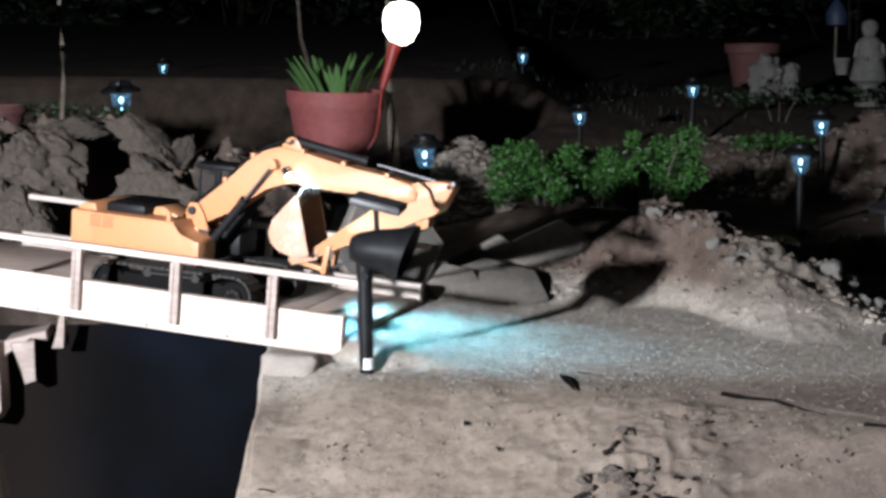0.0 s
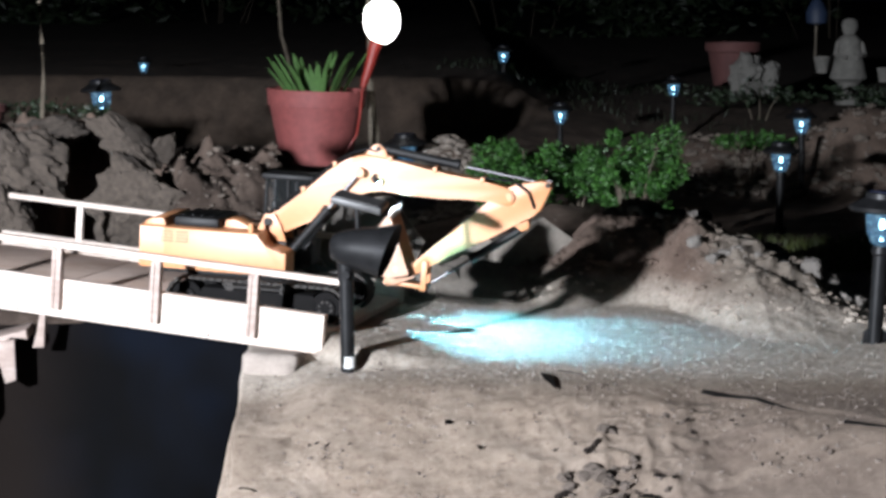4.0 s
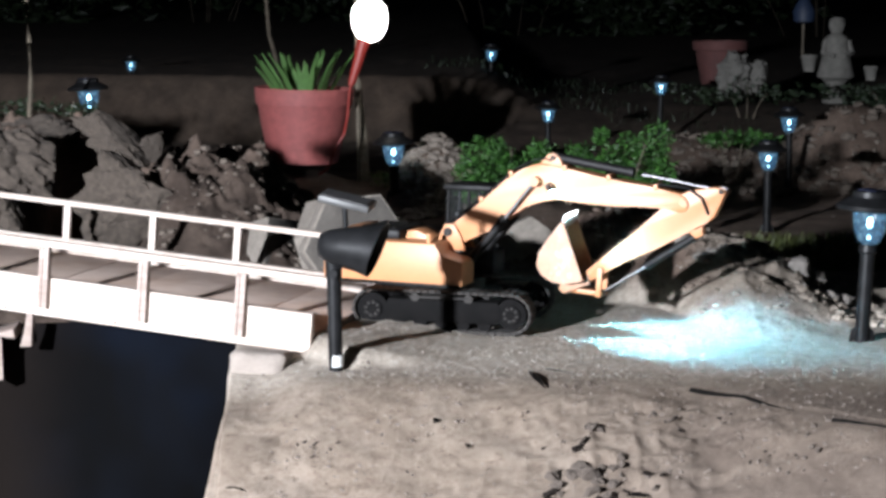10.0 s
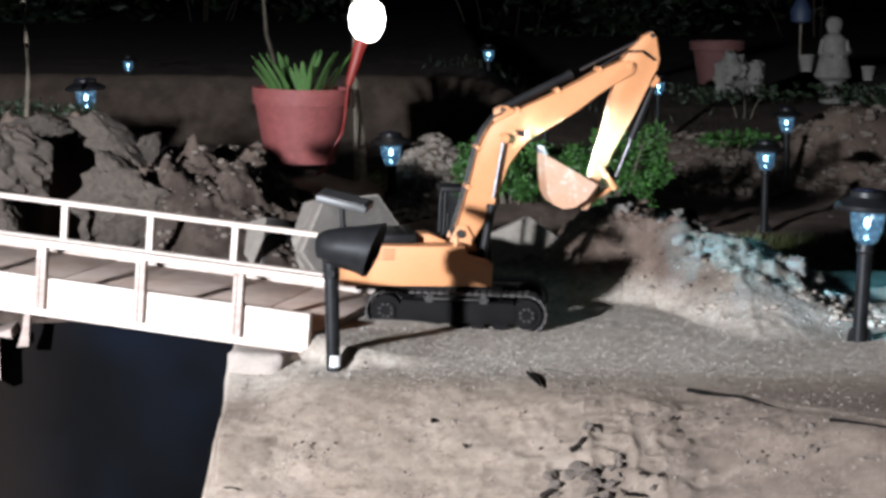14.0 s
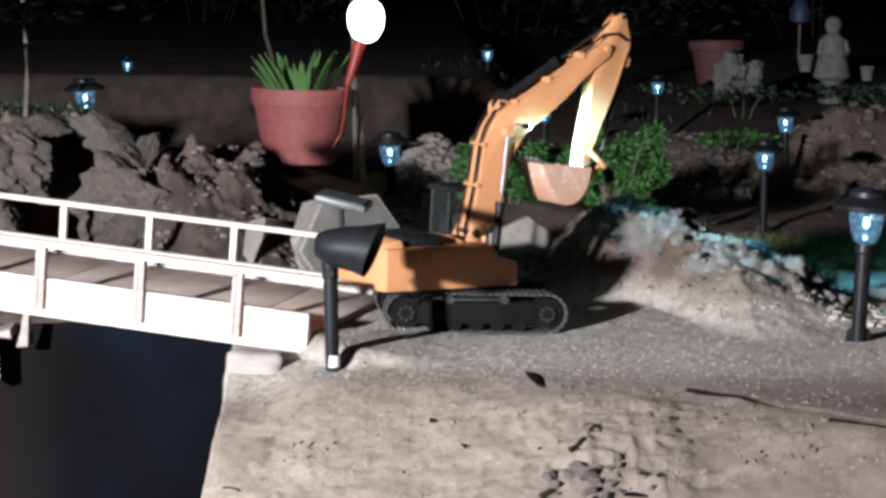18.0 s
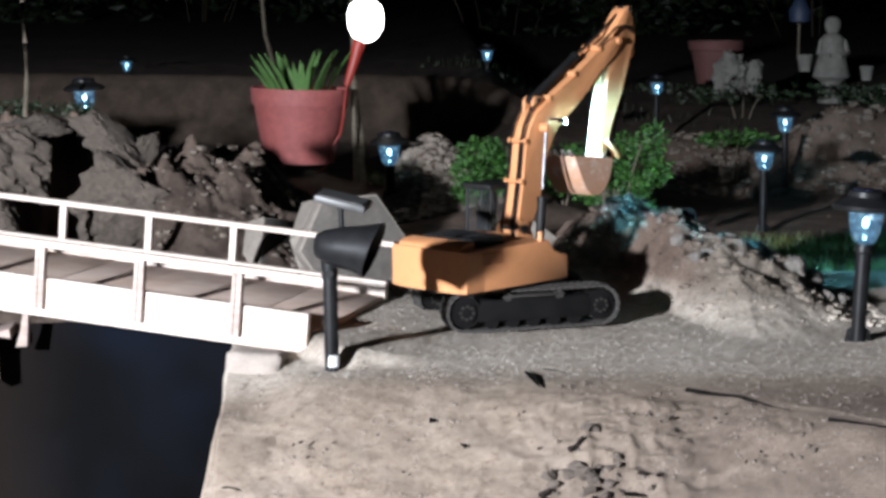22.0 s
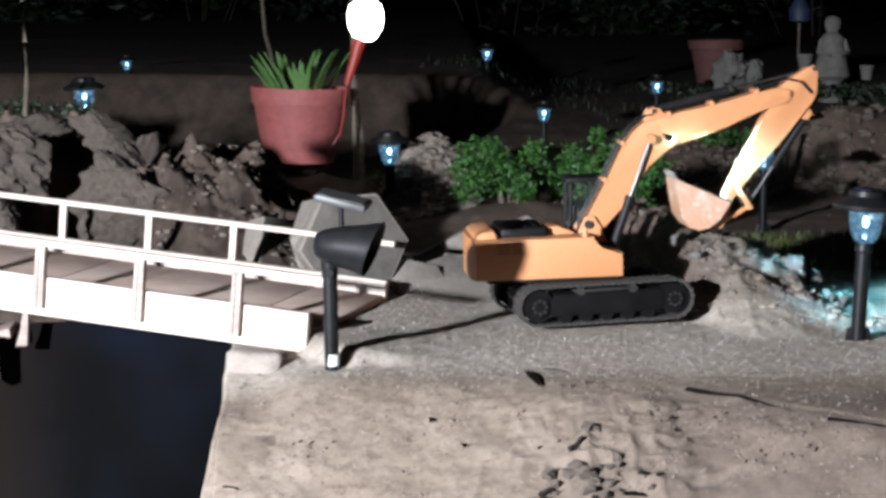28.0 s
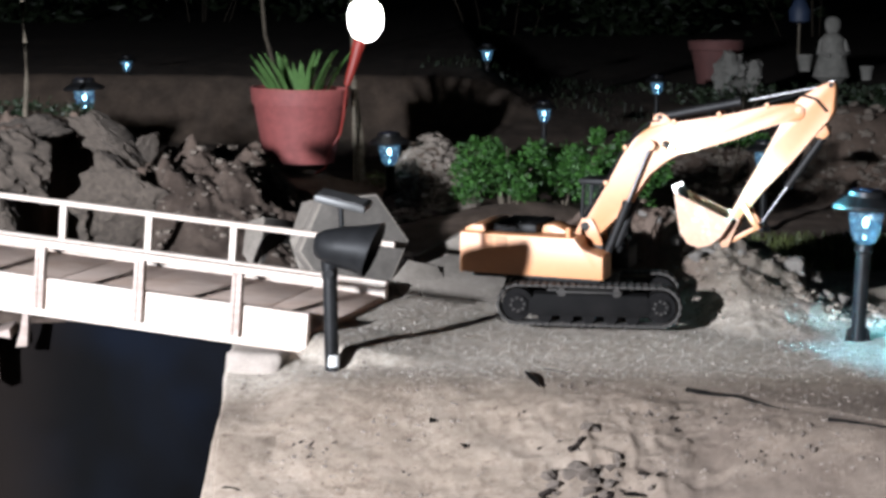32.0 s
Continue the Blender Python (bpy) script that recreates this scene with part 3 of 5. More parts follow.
bm = bmesh.new()
box(bm, -0.08, 0.08, -0.065, 0.065, 0.03, 0.065, 0.006)
rod(bm, (0, 0, 0.06), (0, 0, 0.088), 0.055, seg=28)
part("undercarriage", bm, dusty_metal, exc, "black dusty lower frame")
shoe_bm = box(bmesh.new(), -0.006, 0.006, -0.025, 0.025, -0.002, 0.002, 0.0008)
box(shoe_bm, -0.002, 0.002, -0.025, 0.025, -0.0032, -0.002)
shoe_me = to_mesh("track_shoe", finish(shoe_bm, None), rubber)
wheels = []
for side in (-1, 1):
    yc = side * 0.092
    bm = bmesh.new()
    prism(bm, [(-0.105, 0.019), (0.105, 0.019), (0.118, 0.038), (0.105, 0.06), (-0.1, 0.06), (-0.112, 0.038)], yc - 0.02, yc + 0.02, 0.003)
    frame_part = part("track_frame", bm, frame_black, exc, "dusty black track side frame")
    bm = bmesh.new()
    box(bm, -0.06, 0.06, yc - 0.0235 * 1, yc + 0.0235, 0.0625, 0.0665, 0.001)
    part("track_guard", bm, dusty_metal, exc)
    belt = bmesh.new()
    ring = track_path(72)
    prof_out = [(x, z) for x, z, _ in ring]
    inner = [(x * 0.985, 0.0395 + (z - 0.0395) * 0.93) for x, z in prof_out]
    vo = [[belt.verts.new((x, y, z)) for x, z in prof_out] for y in (yc - 0.021, yc + 0.021)]
    vi = [[belt.verts.new((x, y, z)) for x, z in inner] for y in (yc - 0.021, yc + 0.021)]
    n = len(prof_out)
    for i in range(n):
        j = (i + 1) % n
        belt.faces.new((vo[0][i], vo[0][j], vo[1][j], vo[1][i]))
        belt.faces.new((vi[0][i], vi[1][i], vi[1][j], vi[0][j]))
        for sd in (0, 1):
            belt.faces.new((vo[sd][i], vi[sd][i], vi[sd][j], vo[sd][j]))
    belt_part = part("track_belt", belt, rubber, exc, "black rubber track belt, dusty with sand")
    for x, z, a in track_path(56):
        sh = new("track_shoe", shoe_me)
        sh.parent = belt_part
        sh.matrix_basis = Matrix.Translation((x, yc, z)) @ Matrix.Rotation(-a, 4, "Y")
    for x, r, name in ((-0.13, 0.029, "sprocket"), (0.13, 0.028, "idler_wheel")):
        bm = bmesh.new()
        rod(bm, (0, -0.019, 0), (0, 0.019, 0), r, seg=24)
        rod(bm, (0, -0.0235, 0), (0, 0.0235, 0), r * 0.62, r * 0.62, seg=18)
        w = part(name, bm, frame_black, exc, "black wheel with a ring of bolts")
        for q in range(8):
            a = q * math.pi / 4
            part("bolt", rod(bmesh.new(), (r * 0.42 * math.cos(a), -0.0255, r * 0.42 * math.sin(a)), (r * 0.42 * math.cos(a), 0.0255, r * 0.42 * math.sin(a)), 0.0026, seg=8), dusty_metal, w)
        w.location = (x, yc, 0.0395)
        wheels.append((w, x, yc))
    for q in range(5):
        bm = rod(bmesh.new(), (0, -0.018, 0), (0, 0.018, 0), 0.0125, seg=16)
        rw = part("roller", bm, frame_black, exc)
        rw.location = (-0.08 + 0.04 * q, yc, 0.018)
    for q in range(2):
        bm = rod(bmesh.new(), (0, -0.02, 0), (0, 0.02, 0), 0.008, seg=14)
        rw = part("carrier_roller", bm, dusty_metal, exc)
        rw.location = (-0.05 + 0.1 * q, yc, 0.0635)

# upper structure
REAR = -0.234
bm = bmesh.new()
prism(bm, [(REAR + 0.03, 0.079), (0.04, 0.079), (0.04, 0.0865), (REAR + 0.03, 0.0865)], -0.085, 0.085, 0.001)
house = part("house", bm, black_paint, exc, "turning upper platform")


def hpart(name, b, material, label="", smooth=35):
    return part(name, b, material, house, label, smooth)


bm = prism(bmesh.new(), [(-0.184, 0.086), (0.047, 0.085), (0.047, 0.127), (0.044, 0.1305), (0.008, 0.136), (-0.0008, 0.144), (-0.0054, 0.1605), (-0.184, 0.1605)], -0.094, -0.03, 0.003)
hpart("side_box", bm, orange, "orange side box with a stepped front")
bm = prism(bmesh.new(), [(-0.184, 0.086), (-0.045, 0.086), (-0.045, 0.1605), (-0.184, 0.1605)], 0.03, 0.094, 0.003)
hpart("side_box", bm, orange)
# counterweight with a rounded back, seen from above
bm = bmesh.new()
outline = [(-0.182, -0.094), (-0.182, 0.094)] + [(REAR + 0.006 * (abs(t) ** 3), 0.094 * t) for t in (1.0, 0.8, 0.5, 0.0, -0.5, -0.8, -1.0)]
va = [bm.verts.new((x, y, 0.086)) for x, y in outline]
vb = [bm.verts.new((x, y, 0.1615)) for x, y in outline]
fa, fb = bm.faces.new(va), bm.faces.new(vb[::-1])
for i in range(len(outline)):
    j = (i + 1) % len(outline)
    bm.faces.new((va[i], vb[i], vb[j], va[j]))
bmesh.ops.bevel(bm, geom=list(fa.edges) + list(fb.edges), offset=0.003, segments=2, affect="EDGES", profile=0.5)
hpart("counterweight", bm, orange, "orange counterweight with a flat back", 28)
bm = prism(bmesh.new(), [(-0.226, 0.16), (-0.224, 0.167), (-0.214, 0.173), (-0.19, 0.175), (-0.184, 0.16)], -0.076, 0.08, 0.002)
hpart("rear_cowl", bm, orange)
bm = prism(bmesh.new(), [(-0.088, 0.16), (-0.084, 0.174), (-0.066, 0.176), (-0.034, 0.163), (-0.028, 0.15), (-0.088, 0.15)], -0.035, 0.03, 0.002)
hpart("hood", bm, orange)
bm = box(bmesh.new(), -0.176, -0.09, -0.06, 0.07, 0.158, 0.178, 0.006)
cover = hpart("engine_cover", bm, black_paint, "black engine cover")
for q in range(4):
    part("cover_rib", box(bmesh.new(), -0.165 + 0.018 * q, -0.16 + 0.018 * q, -0.045, 0.055, 0.178, 0.1802, 0.001), black_plastic, cover)
for col in range(2):
    for row in range(4):
        x = -0.187 + 0.028 * col
        z = 0.135 + 0.0058 * row
        hpart("vent_slot", box(bmesh.new(), x, x + 0.023, -0.0952, -0.0935, z, z + 0.003), orange_dark)
bm = box(bmesh.new(), -0.024, 0.03, -0.03, 0.022, 0.09, 0.142, 0.002)
hpart("boom_base", bm, black_paint)
for y0 in (-0.029, 0.021):
    bm = prism(bmesh.new(), [(-0.028, 0.14), (0.03, 0.14), (0.018, 0.17), (0.006, 0.19), (-0.012, 0.19), (-0.024, 0.165)], y0, y0 + 0.006, 0.001)
    hpart("boom_bracket", bm, orange)
bm = rod(bmesh.new(), (FOOT[0], -0.034, FOOT[1]), (FOOT[0], 0.034, FOOT[1]), 0.008)
hpart("boom_pin", bm, dusty_metal)
bm = rod(bmesh.new(), (-0.0217, -0.085, 0.158), (-0.0217, -0.085, 0.178), 0.005)
hpart("filler_cap", bm, orange)
# cab
cab = hpart("cab", box(bmesh.new(), -0.035, 0.065, 0.028, 0.098, 0.09, 0.135, 0.004), black_paint, "black cab with open window frames")
for x, y in ((-0.03, 0.032), (-0.03, 0.094), (0.06, 0.032), (0.05, 0.094), (0.015, 0.032), (0.015, 0.094)):
    part("cab_pillar", rod(bmesh.new(), (x, y, 0.133), (x * 0.9, y, 0.25), 0.0035), black_paint, cab)
part("cab_roof", box(bmesh.new(), -0.037, 0.062, 0.026, 0.1, 0.247, 0.258, 0.004), black_paint, cab)
part("window_pane", box(bmesh.new(), -0.027, 0.054, 0.0315, 0.0325, 0.136, 0.247), cab_glass, cab)
part("window_pane", box(bmesh.new(), -0.0305, -0.0295, 0.035, 0.091, 0.136, 0.247), cab_glass, cab)
seat = box(bmesh.new(), -0.02, 0.012, 0.048, 0.078, 0.135, 0.155, 0.004)
box(seat, -0.022, -0.012, 0.048, 0.078, 0.15, 0.205, 0.004)
part("seat", seat, black_plastic, cab)

# boom: x along foot to tip
bm = prism(bmesh.new(), [(-0.012, -0.014), (-0.012, 0.002), (0.003, 0.0085), (0.02, 0.0187), (0.0743, 0.0497), (0.1222, 0.0812), (0.145, 0.092), (0.1618, 0.0982), (0.18, 0.1025), (0.195, 0.103), (0.2457, 0.0867),
                        (0.2948, 0.0683), (0.3439, 0.0511), (0.3939, 0.0366), (0.4415, 0.0188), (0.454, 0.009), (0.4575, -0.003), (0.452, -0.013), (0.44, -0.016), (0.4103, -0.005), (0.3657, 0.004), (0.321, 0.0095), (0.2688, 0.0207),
                        (0.217, 0.0343), (0.1945, 0.0369), (0.1684, 0.0331), (0.1517, 0.027), (0.08, -0.008), (0.0068, -0.03), (-0.006, -0.024)], -0.021, 0.021, 0.0025)
boom = part("boom", bm, orange, exc, "bent orange boom with black hoses")


def bpart(name, b, material, label=""):
    return part(name, b, material, boom, label)


for y0 in (-0.014, 0.008):
    bpart("cylinder_lug", prism(bmesh.new(), [(0.188, 0.1), (0.236, 0.088), (0.23, 0.108), (0.221, 0.118), (0.21, 0.118)], y0, y0 + 0.006, 0.001), orange)
bpart("lug_pin", rod(bmesh.new(), (0.2184, -0.018, 0.1105), (0.2184, 0.018, 0.1105), 0.0045), dusty_metal)
bpart("cylinder_pin", rod(bmesh.new(), (CYL[0], -0.04, CYL[1]), (CYL[0], 0.04, CYL[1]), 0.009), orange)
bpart("stick_pin", rod(bmesh.new(), (BOOM_L - 0.002, -0.0265, 0.002), (BOOM_L - 0.002, 0.0265, 0.002), 0.006), orange)
for x, z in ((0.0714, 0.0505), (0.1361, 0.0905), (0.2392, 0.0885), (0.3185, 0.061), (0.4025, 0.034)):
    bpart("hose_clamp", box(bmesh.new(), x - 0.004, x + 0.004, -0.023, 0.023, z - 0.004, z + 0.006, 0.001), orange)
for y in (-0.0145, -0.009, 0.0145):
    bpart("hose", tube(bmesh.new(), [(-0.02, y, -0.01), (-0.008, y, 0.012), (0.02, y, 0.0265), (0.0743, y, 0.057), (0.1361, y, 0.096), (0.165, y, 0.107), (0.2, y, 0.112), (0.215, y, 0.105)], 0.0019, 6), black_plastic, "black hydraulic hose")
bpart("hose", tube(bmesh.new(), [Vector(p) for p in ((0.4, -0.019, 0.04), (0.43, -0.0225, 0.034), (0.46, -0.0235, 0.027), (0.483, -0.0225, 0.005), (0.49, -0.02, -0.025))], 0.0024, 6), black_plastic)
AIM = radians(-57)
for y in (-0.044, 0.044):
    dv = Vector((math.cos(AIM), -0.03 * y / abs(y), math.sin(AIM))).normalized()
    base = Vector((0.209, y, 0.062))
    bm = bmesh.new()
    m = Matrix.Translation(base) @ dv.to_track_quat("Z", "Y").to_matrix().to_4x4()
    lathe(bm, [(0.002, -0.003), (0.0046, -0.002), (0.005, 0.001), (0.0052, 0.0132), (0.0046, 0.0132), (0.0044, 0.0005), (0.0042, 0.0004)], 18, m)
    rod(bm, base + Vector((0, 0, 0.003)), base + Vector((0, -y * 0.6, 0.003)), 0.002)
    lamp = bpart("work_light", bm, black_plastic, "small black work light")
    part("light_disc", rod(bmesh.new(), base + dv * 0.0012, base + dv * 0.0022, 0.004, seg=16), headlight_glow, lamp, "glowing cold white disc")
    # emissive ring added at the mouth to give the lamp its wide spill
    part("lens_ring", tube(bmesh.new(), [m @ Vector((0.005 * math.cos(q * math.pi / 9), 0.005 * math.sin(q * math.pi / 9), 0.0137)) for q in range(19)], 0.0005, 6), spill_glow, lamp, "glowing ring added for the lamp's stray light")

# stick: x along pivot to bucket pin
bm = prism(bmesh.new(), [(-0.0702, 0.0192), (-0.0725, 0.025), (-0.068, 0.031), (-0.027, 0.0525), (-0.008, 0.0515), (0.008, 0.05), (0.0213, 0.046), (0.0906, 0.0345), (0.1565, 0.0185), (0.1961, 0.0125), (0.2222, 0.009), (0.241, 0.007), (0.2465, -0.001), (0.2415, -0.0103),
                        (0.1683, -0.0127), (0.1084, -0.0135), (0.0363, -0.0177), (0.004, -0.019), (-0.02, -0.0125), (-0.0584, 0.0091)], -0.017, 0.017, 0.0025)
stick = part("stick", bm, orange, exc, "tapered orange stick")
part("stick_pin_cap", rod(bmesh.new(), (0, -0.0235, 0), (0, 0.0235, 0), 0.007), orange, stick)
part("end_pin", rod(bmesh.new(), (-0.0656, -0.02, 0.0232), (-0.0656, 0.02, 0.0232), 0.0045), dusty_metal, stick)
LINK_S = (0.201, 0.0047)
for y0 in (-0.023, 0.018):
    part("cylinder_bracket", prism(bmesh.new(), [(-0.004, 0.045), (0.03, 0.04), (0.024, 0.062), (0.01, 0.065)], y0 * 0.5, y0 * 0.5 + 0.005, 0.001), orange, stick)

# bucket: x from pin to tooth tip, z towards the belly
prof = [(0.0, -0.003), (0.0, 0.011), (0.002, 0.0325), (0.0125, 0.0565), (0.0293, 0.071), (0.049, 0.074), (0.0698, 0.0635), (0.0909, 0.0375), (0.11, 0.0115), (0.114, 0.004)]
bm = bmesh.new()
W = 0.044
outer = [[bm.verts.new((x, y, z)) for x, z in prof] for y in (-W, W)]
cx, cz = 0.05, 0.01
inn = [[bm.verts.new((x + (cx - x) * 0.05, y, z + (cz - z) * 0.06)) for x, z in prof] for y in (-W + 0.003, W - 0.003)]
n = len(prof)
for i in range(n - 1):
    bm.faces.new((outer[0][i], outer[0][i + 1], outer[1][i + 1], outer[1][i]))
    bm.faces.new((inn[0][i], inn[1][i], inn[1][i + 1], inn[0][i + 1]))
for o, q in zip(outer, inn):
    bm.faces.new(o)
    bm.faces.new(q)
    bm.faces.new((o[0], q[0], q[-1], o[-1]))
bm.faces.new((outer[0][0], outer[1][0], inn[1][0], inn[0][0]))
bm.faces.new((outer[0][-1], outer[1][-1], inn[1][-1], inn[0][-1]))
bucket = part("bucket", bm, bucket_mat, exc, "scuffed orange digging bucket with worn teeth", 30)
for q in range(5):
    y = -0.036 + 0.018 * q
    part("tooth", prism(bmesh.new(), [(0.1, 0.016), (0.108, 0.002), (0.125, -0.006), (0.124, -0.002)], y - 0.004, y + 0.004, 0.0006), steel, bucket, "worn grey tooth")
for y0 in (-0.021, 0.017):
    part("bucket_ear", prism(bmesh.new(), [(-0.016, 0.046), (-0.014, 0.03), (-0.01, -0.007), (0.006, -0.009), (0.012, 0.04), (-0.006, 0.053)], y0, y0 + 0.004, 0.001), bucket_mat, bucket)
part("bucket_pin", rod(bmesh.new(), (0, -0.024, 0), (0, 0.024, 0), 0.006), dusty_metal, bucket)


def cylinder(name, length, r, label):
    """Barrel and rod are keyed apart; both point along +x."""
    b = bmesh.new()
    rod(b, (0.0, 0, 0), (length, 0, 0), r)
    rod(b, (length - 0.01, 0, 0), (length, 0, 0), r * 1.15)
    rod(b, (0, -r, 0), (0, r, 0), r)
    barrel = part(name + "_barrel", b, black_paint, exc, label)
    b = bmesh.new()
    rod(b, (-length, 0, 0), (0, 0, 0), r * 0.4)
    rod(b, (0, -r * 0.9, 0), (0, r * 0.9, 0), r * 0.9)
    piston = part(name + "_rod", b, chrome, exc, "polished chrome piston rod")
    return barrel, piston


boom_cyls = [(cylinder("boom_cylinder", 0.115, 0.0085, "black hydraulic cylinder"), y) for y in (-0.031, 0.031)]
stick_cyl = cylinder("stick_cylinder", 0.15, 0.0085, "black hydraulic cylinder")
bucket_cyl = cylinder("bucket_cylinder", 0.115, 0.0075, "black hydraulic cylinder")
links = []
for y in (-0.021, 0.021):
    b = bmesh.new()
    prism(b, [(-0.006, -0.005), (0.048, -0.005), (0.048, 0.005), (-0.006, 0.005)], y - 0.0025, y + 0.0025, 0.001)
    links.append(part("link_arm", b, orange, exc))
b = box(bmesh.new(), -0.005, 0.07, -0.012, 0.012, -0.004, 0.004, 0.001)
link_h = part("link_bar", b, orange, exc)


# ---- solar stake lamps ----
def lathe_mesh(name, prof, material, seg=24):
    return to_mesh(name, finish(lathe(bmesh.new(), prof, seg), 40), material)


cap_me = lathe_mesh("cap", [(0.058, 0.238), (0.062, 0.241), (0.06, 0.247), (0.034, 0.262), (0.033, 0.271), (0.028, 0.273)], black_plastic)
cell_me = lathe_mesh("solar_cell", [(0.026, 0.2731), (0.026, 0.2745)], panel_blue, 4)
cup_me = lathe_mesh("lamp_cup", [(0.031, 0.2375), (0.0305, 0.225), (0.027, 0.2), (0.02, 0.182), (0.011, 0.176), (0.009, 0.1765), (0.018, 0.185), (0.025, 0.201), (0.0285, 0.225), (0.029, 0.2375)], cup_mat, 20)
led_me = lathe_mesh("led", [(0.0015, 0.224), (0.0045, 0.22), (0.0052, 0.214), (0.004, 0.208), (0.001, 0.206)], led_glow, 12)
# small emissive dot painted in as a glint low in the cup
spark_me = lathe_mesh("reflector", [(0.001, 0.186), (0.004, 0.188), (0.001, 0.19)], led_glow, 10)


def solar_lamp(x, y, ztop, tilt=0.0, lean=0.0, scale=1.0):
    base = min(ground_z(x, y), ztop - 0.15)
    lo = (base - ztop) / scale + 0.274 - 0.02
    ob = empty("solar_stake_lamp", pose(x, y, ztop - 0.274 * scale, lean, tilt, 0) @ Matrix.Diagonal((scale, scale, scale, 1)), "black plastic solar stake lamp glowing pale blue, stuck in the soil", "garden lamp", "solar lamps along the garden beds")
    for name, me, label in (("cap", cap_me, ""), ("solar_cell", cell_me, "dark square solar cell"), ("lamp_cup", cup_me, "clear plastic cup lit pale blue"), ("led", led_me, "glowing white lamp"), ("reflector", spark_me, "")):
        o = new(name, me)
        o.parent = ob
        tagged(o, label)
        if name == "lamp_cup":
            o.visible_shadow = False
    b = rod(bmesh.new(), (0, 0, lo), (0, 0, 0.168), 0.0132, seg=16)
    part("pole", b, black_plastic, ob)
    part("collar", lathe(bmesh.new(), [(0.0132, 0.16), (0.017, 0.164), (0.015, 0.176), (0.009, 0.178)], 16), black_plastic, ob)
    g = (base - ztop) / scale + 0.274
    part("foot_fin", prism(bmesh.new(), [(-0.024, g - 0.01), (0.024, g - 0.01), (0.02, g + 0.02), (0.0, g + 0.034), (-0.02, g + 0.02)], -0.004, 0.004, 0.001), black_plastic, ob)
    return ob


for x, y, zt, ti, size in ((0.742, -0.02, 0.273, 2.2, 1.0), (-0.151, 2.2, 0.204, -1.5, 1.0), (0.957, 2.3, 0.172, 0, 0.92), (1.18, 3.2, 0.212, -1, 0.88), (0.353, 3.3, 0.226, 0, 0.74), (0.821, 4.0, 0.284, 1, 0.76),
                         (0.197, 5.2, 0.366, 0, 0.78), (-1.33, 4.7, 0.332, 0, 0.65), (-1.015, 2.1, 0.366, -3, 0.95)):
    solar_lamp(x, y, zt, ti, 0.0, size)

# ---- solar spotlight at the bridge end ----
spot = empty("solar_spotlight", pose(-0.183, -0.28, ground_z(-0.183, -0.28)), "black plastic solar spotlight on a stake beside the bridge", "spotlight")
part("stake", rod(bmesh.new(), (0, 0, -0.06), (-0.003, 0, 0.172), 0.0118, 0.0122, 18), black_plastic, spot)
part("tape_band", rod(bmesh.new(), (0, 0, 0.008), (0, 0, 0.027), 0.0124, 0.0124, 18), white_tape, spot, "white tape band")
b = rod(bmesh.new(), (-0.003, 0, 0.155), (-0.004, 0, 0.19), 0.0135, 0.0145, 18)
part("elbow", b, black_plastic, spot)
part("knob", rod(bmesh.new(), (-0.003, -0.022, 0.165), (-0.003, 0.022, 0.165), 0.007), black_plastic, spot)
hm = Matrix.Translation((-0.028, 0, 0.21)) @ Euler((0, radians(93), radians(-12))).to_matrix().to_4x4()
b = lathe(bmesh.new(), [(0.008, 0.0), (0.02, 0.004), (0.027, 0.018), (0.034, 0.045), (0.039, 0.075), (0.046, 0.1), (0.0445, 0.1005), (0.037, 0.075), (0.03, 0.04), (0.012, 0.034)], 36)
for v in b.verts:
    v.co.z += -0.32 * v.co.x * max(0.0, v.co.z / 0.1) ** 2
bmesh.ops.transform(b, matrix=hm, verts=b.verts)
hood_ob = part("lamp_hood", b, black_plastic, spot, "matt black flared lamp hood", 50)
part("lens", lathe(bmesh.new(), [(0.031, 0.046), (0.031, 0.049)], 28, hm), cab_glass, hood_ob)
part("stem", rod(bmesh.new(), (0.017, 0, 0.24), (0.015, 0, 0.283), 0.0045), black_plastic, spot)
pm = Matrix.Translation((0.02, 0.0, 0.283)) @ Euler((radians(4), radians(13), radians(-8))).to_matrix().to_4x4()
dusty_cell = surface("dusty_solar_cell", (0.031, 0.031, 0.03224), (0.0744, 0.0744, 0.07316), 0.5, 0, 40, 0.1)
panel = part("solar_panel", box(bmesh.new(), -0.043, 0.043, -0.034, 0.034, -0.006, 0.006, 0.003, pm), grey_plastic, spot, "small tilted solar panel")
part("solar_cell", box(bmesh.new(), -0.037, 0.037, -0.028, 0.028, 0.006, 0.0068, 0, pm), dusty_cell, panel)

# ---- pot with sword-leaved plant ----
PX, PY = -0.436, 2.4
pz = 0.097
b = lathe(bmesh.new(), [(0.1, 0.0), (0.106, 0.002), (0.141, 0.175), (0.146, 0.176), (0.151, 0.222), (0.149, 0.226), (0.142, 0.226), (0.138, 0.2), (0.1, 0.02)], 48)
pot = thing("flower_pot", b, terracotta, "large terracotta-coloured pot with a thick rim on the bank", "flower pot")
pot.location = (PX, PY, pz)
pot.rotation_euler = (0, radians(1.5), 0)
b = lathe(bmesh.new(), [(0.137, 0.19), (0.08, 0.2), (0.01, 0.204)], 30)
part("potting_soil", b, soil, pot)
rnd = random.Random(4)
plant = empty("sword_leaf_plant", pose(PX, PY, pz + 0.195), "green plant with upright sword-shaped leaves in the pot", "plant")
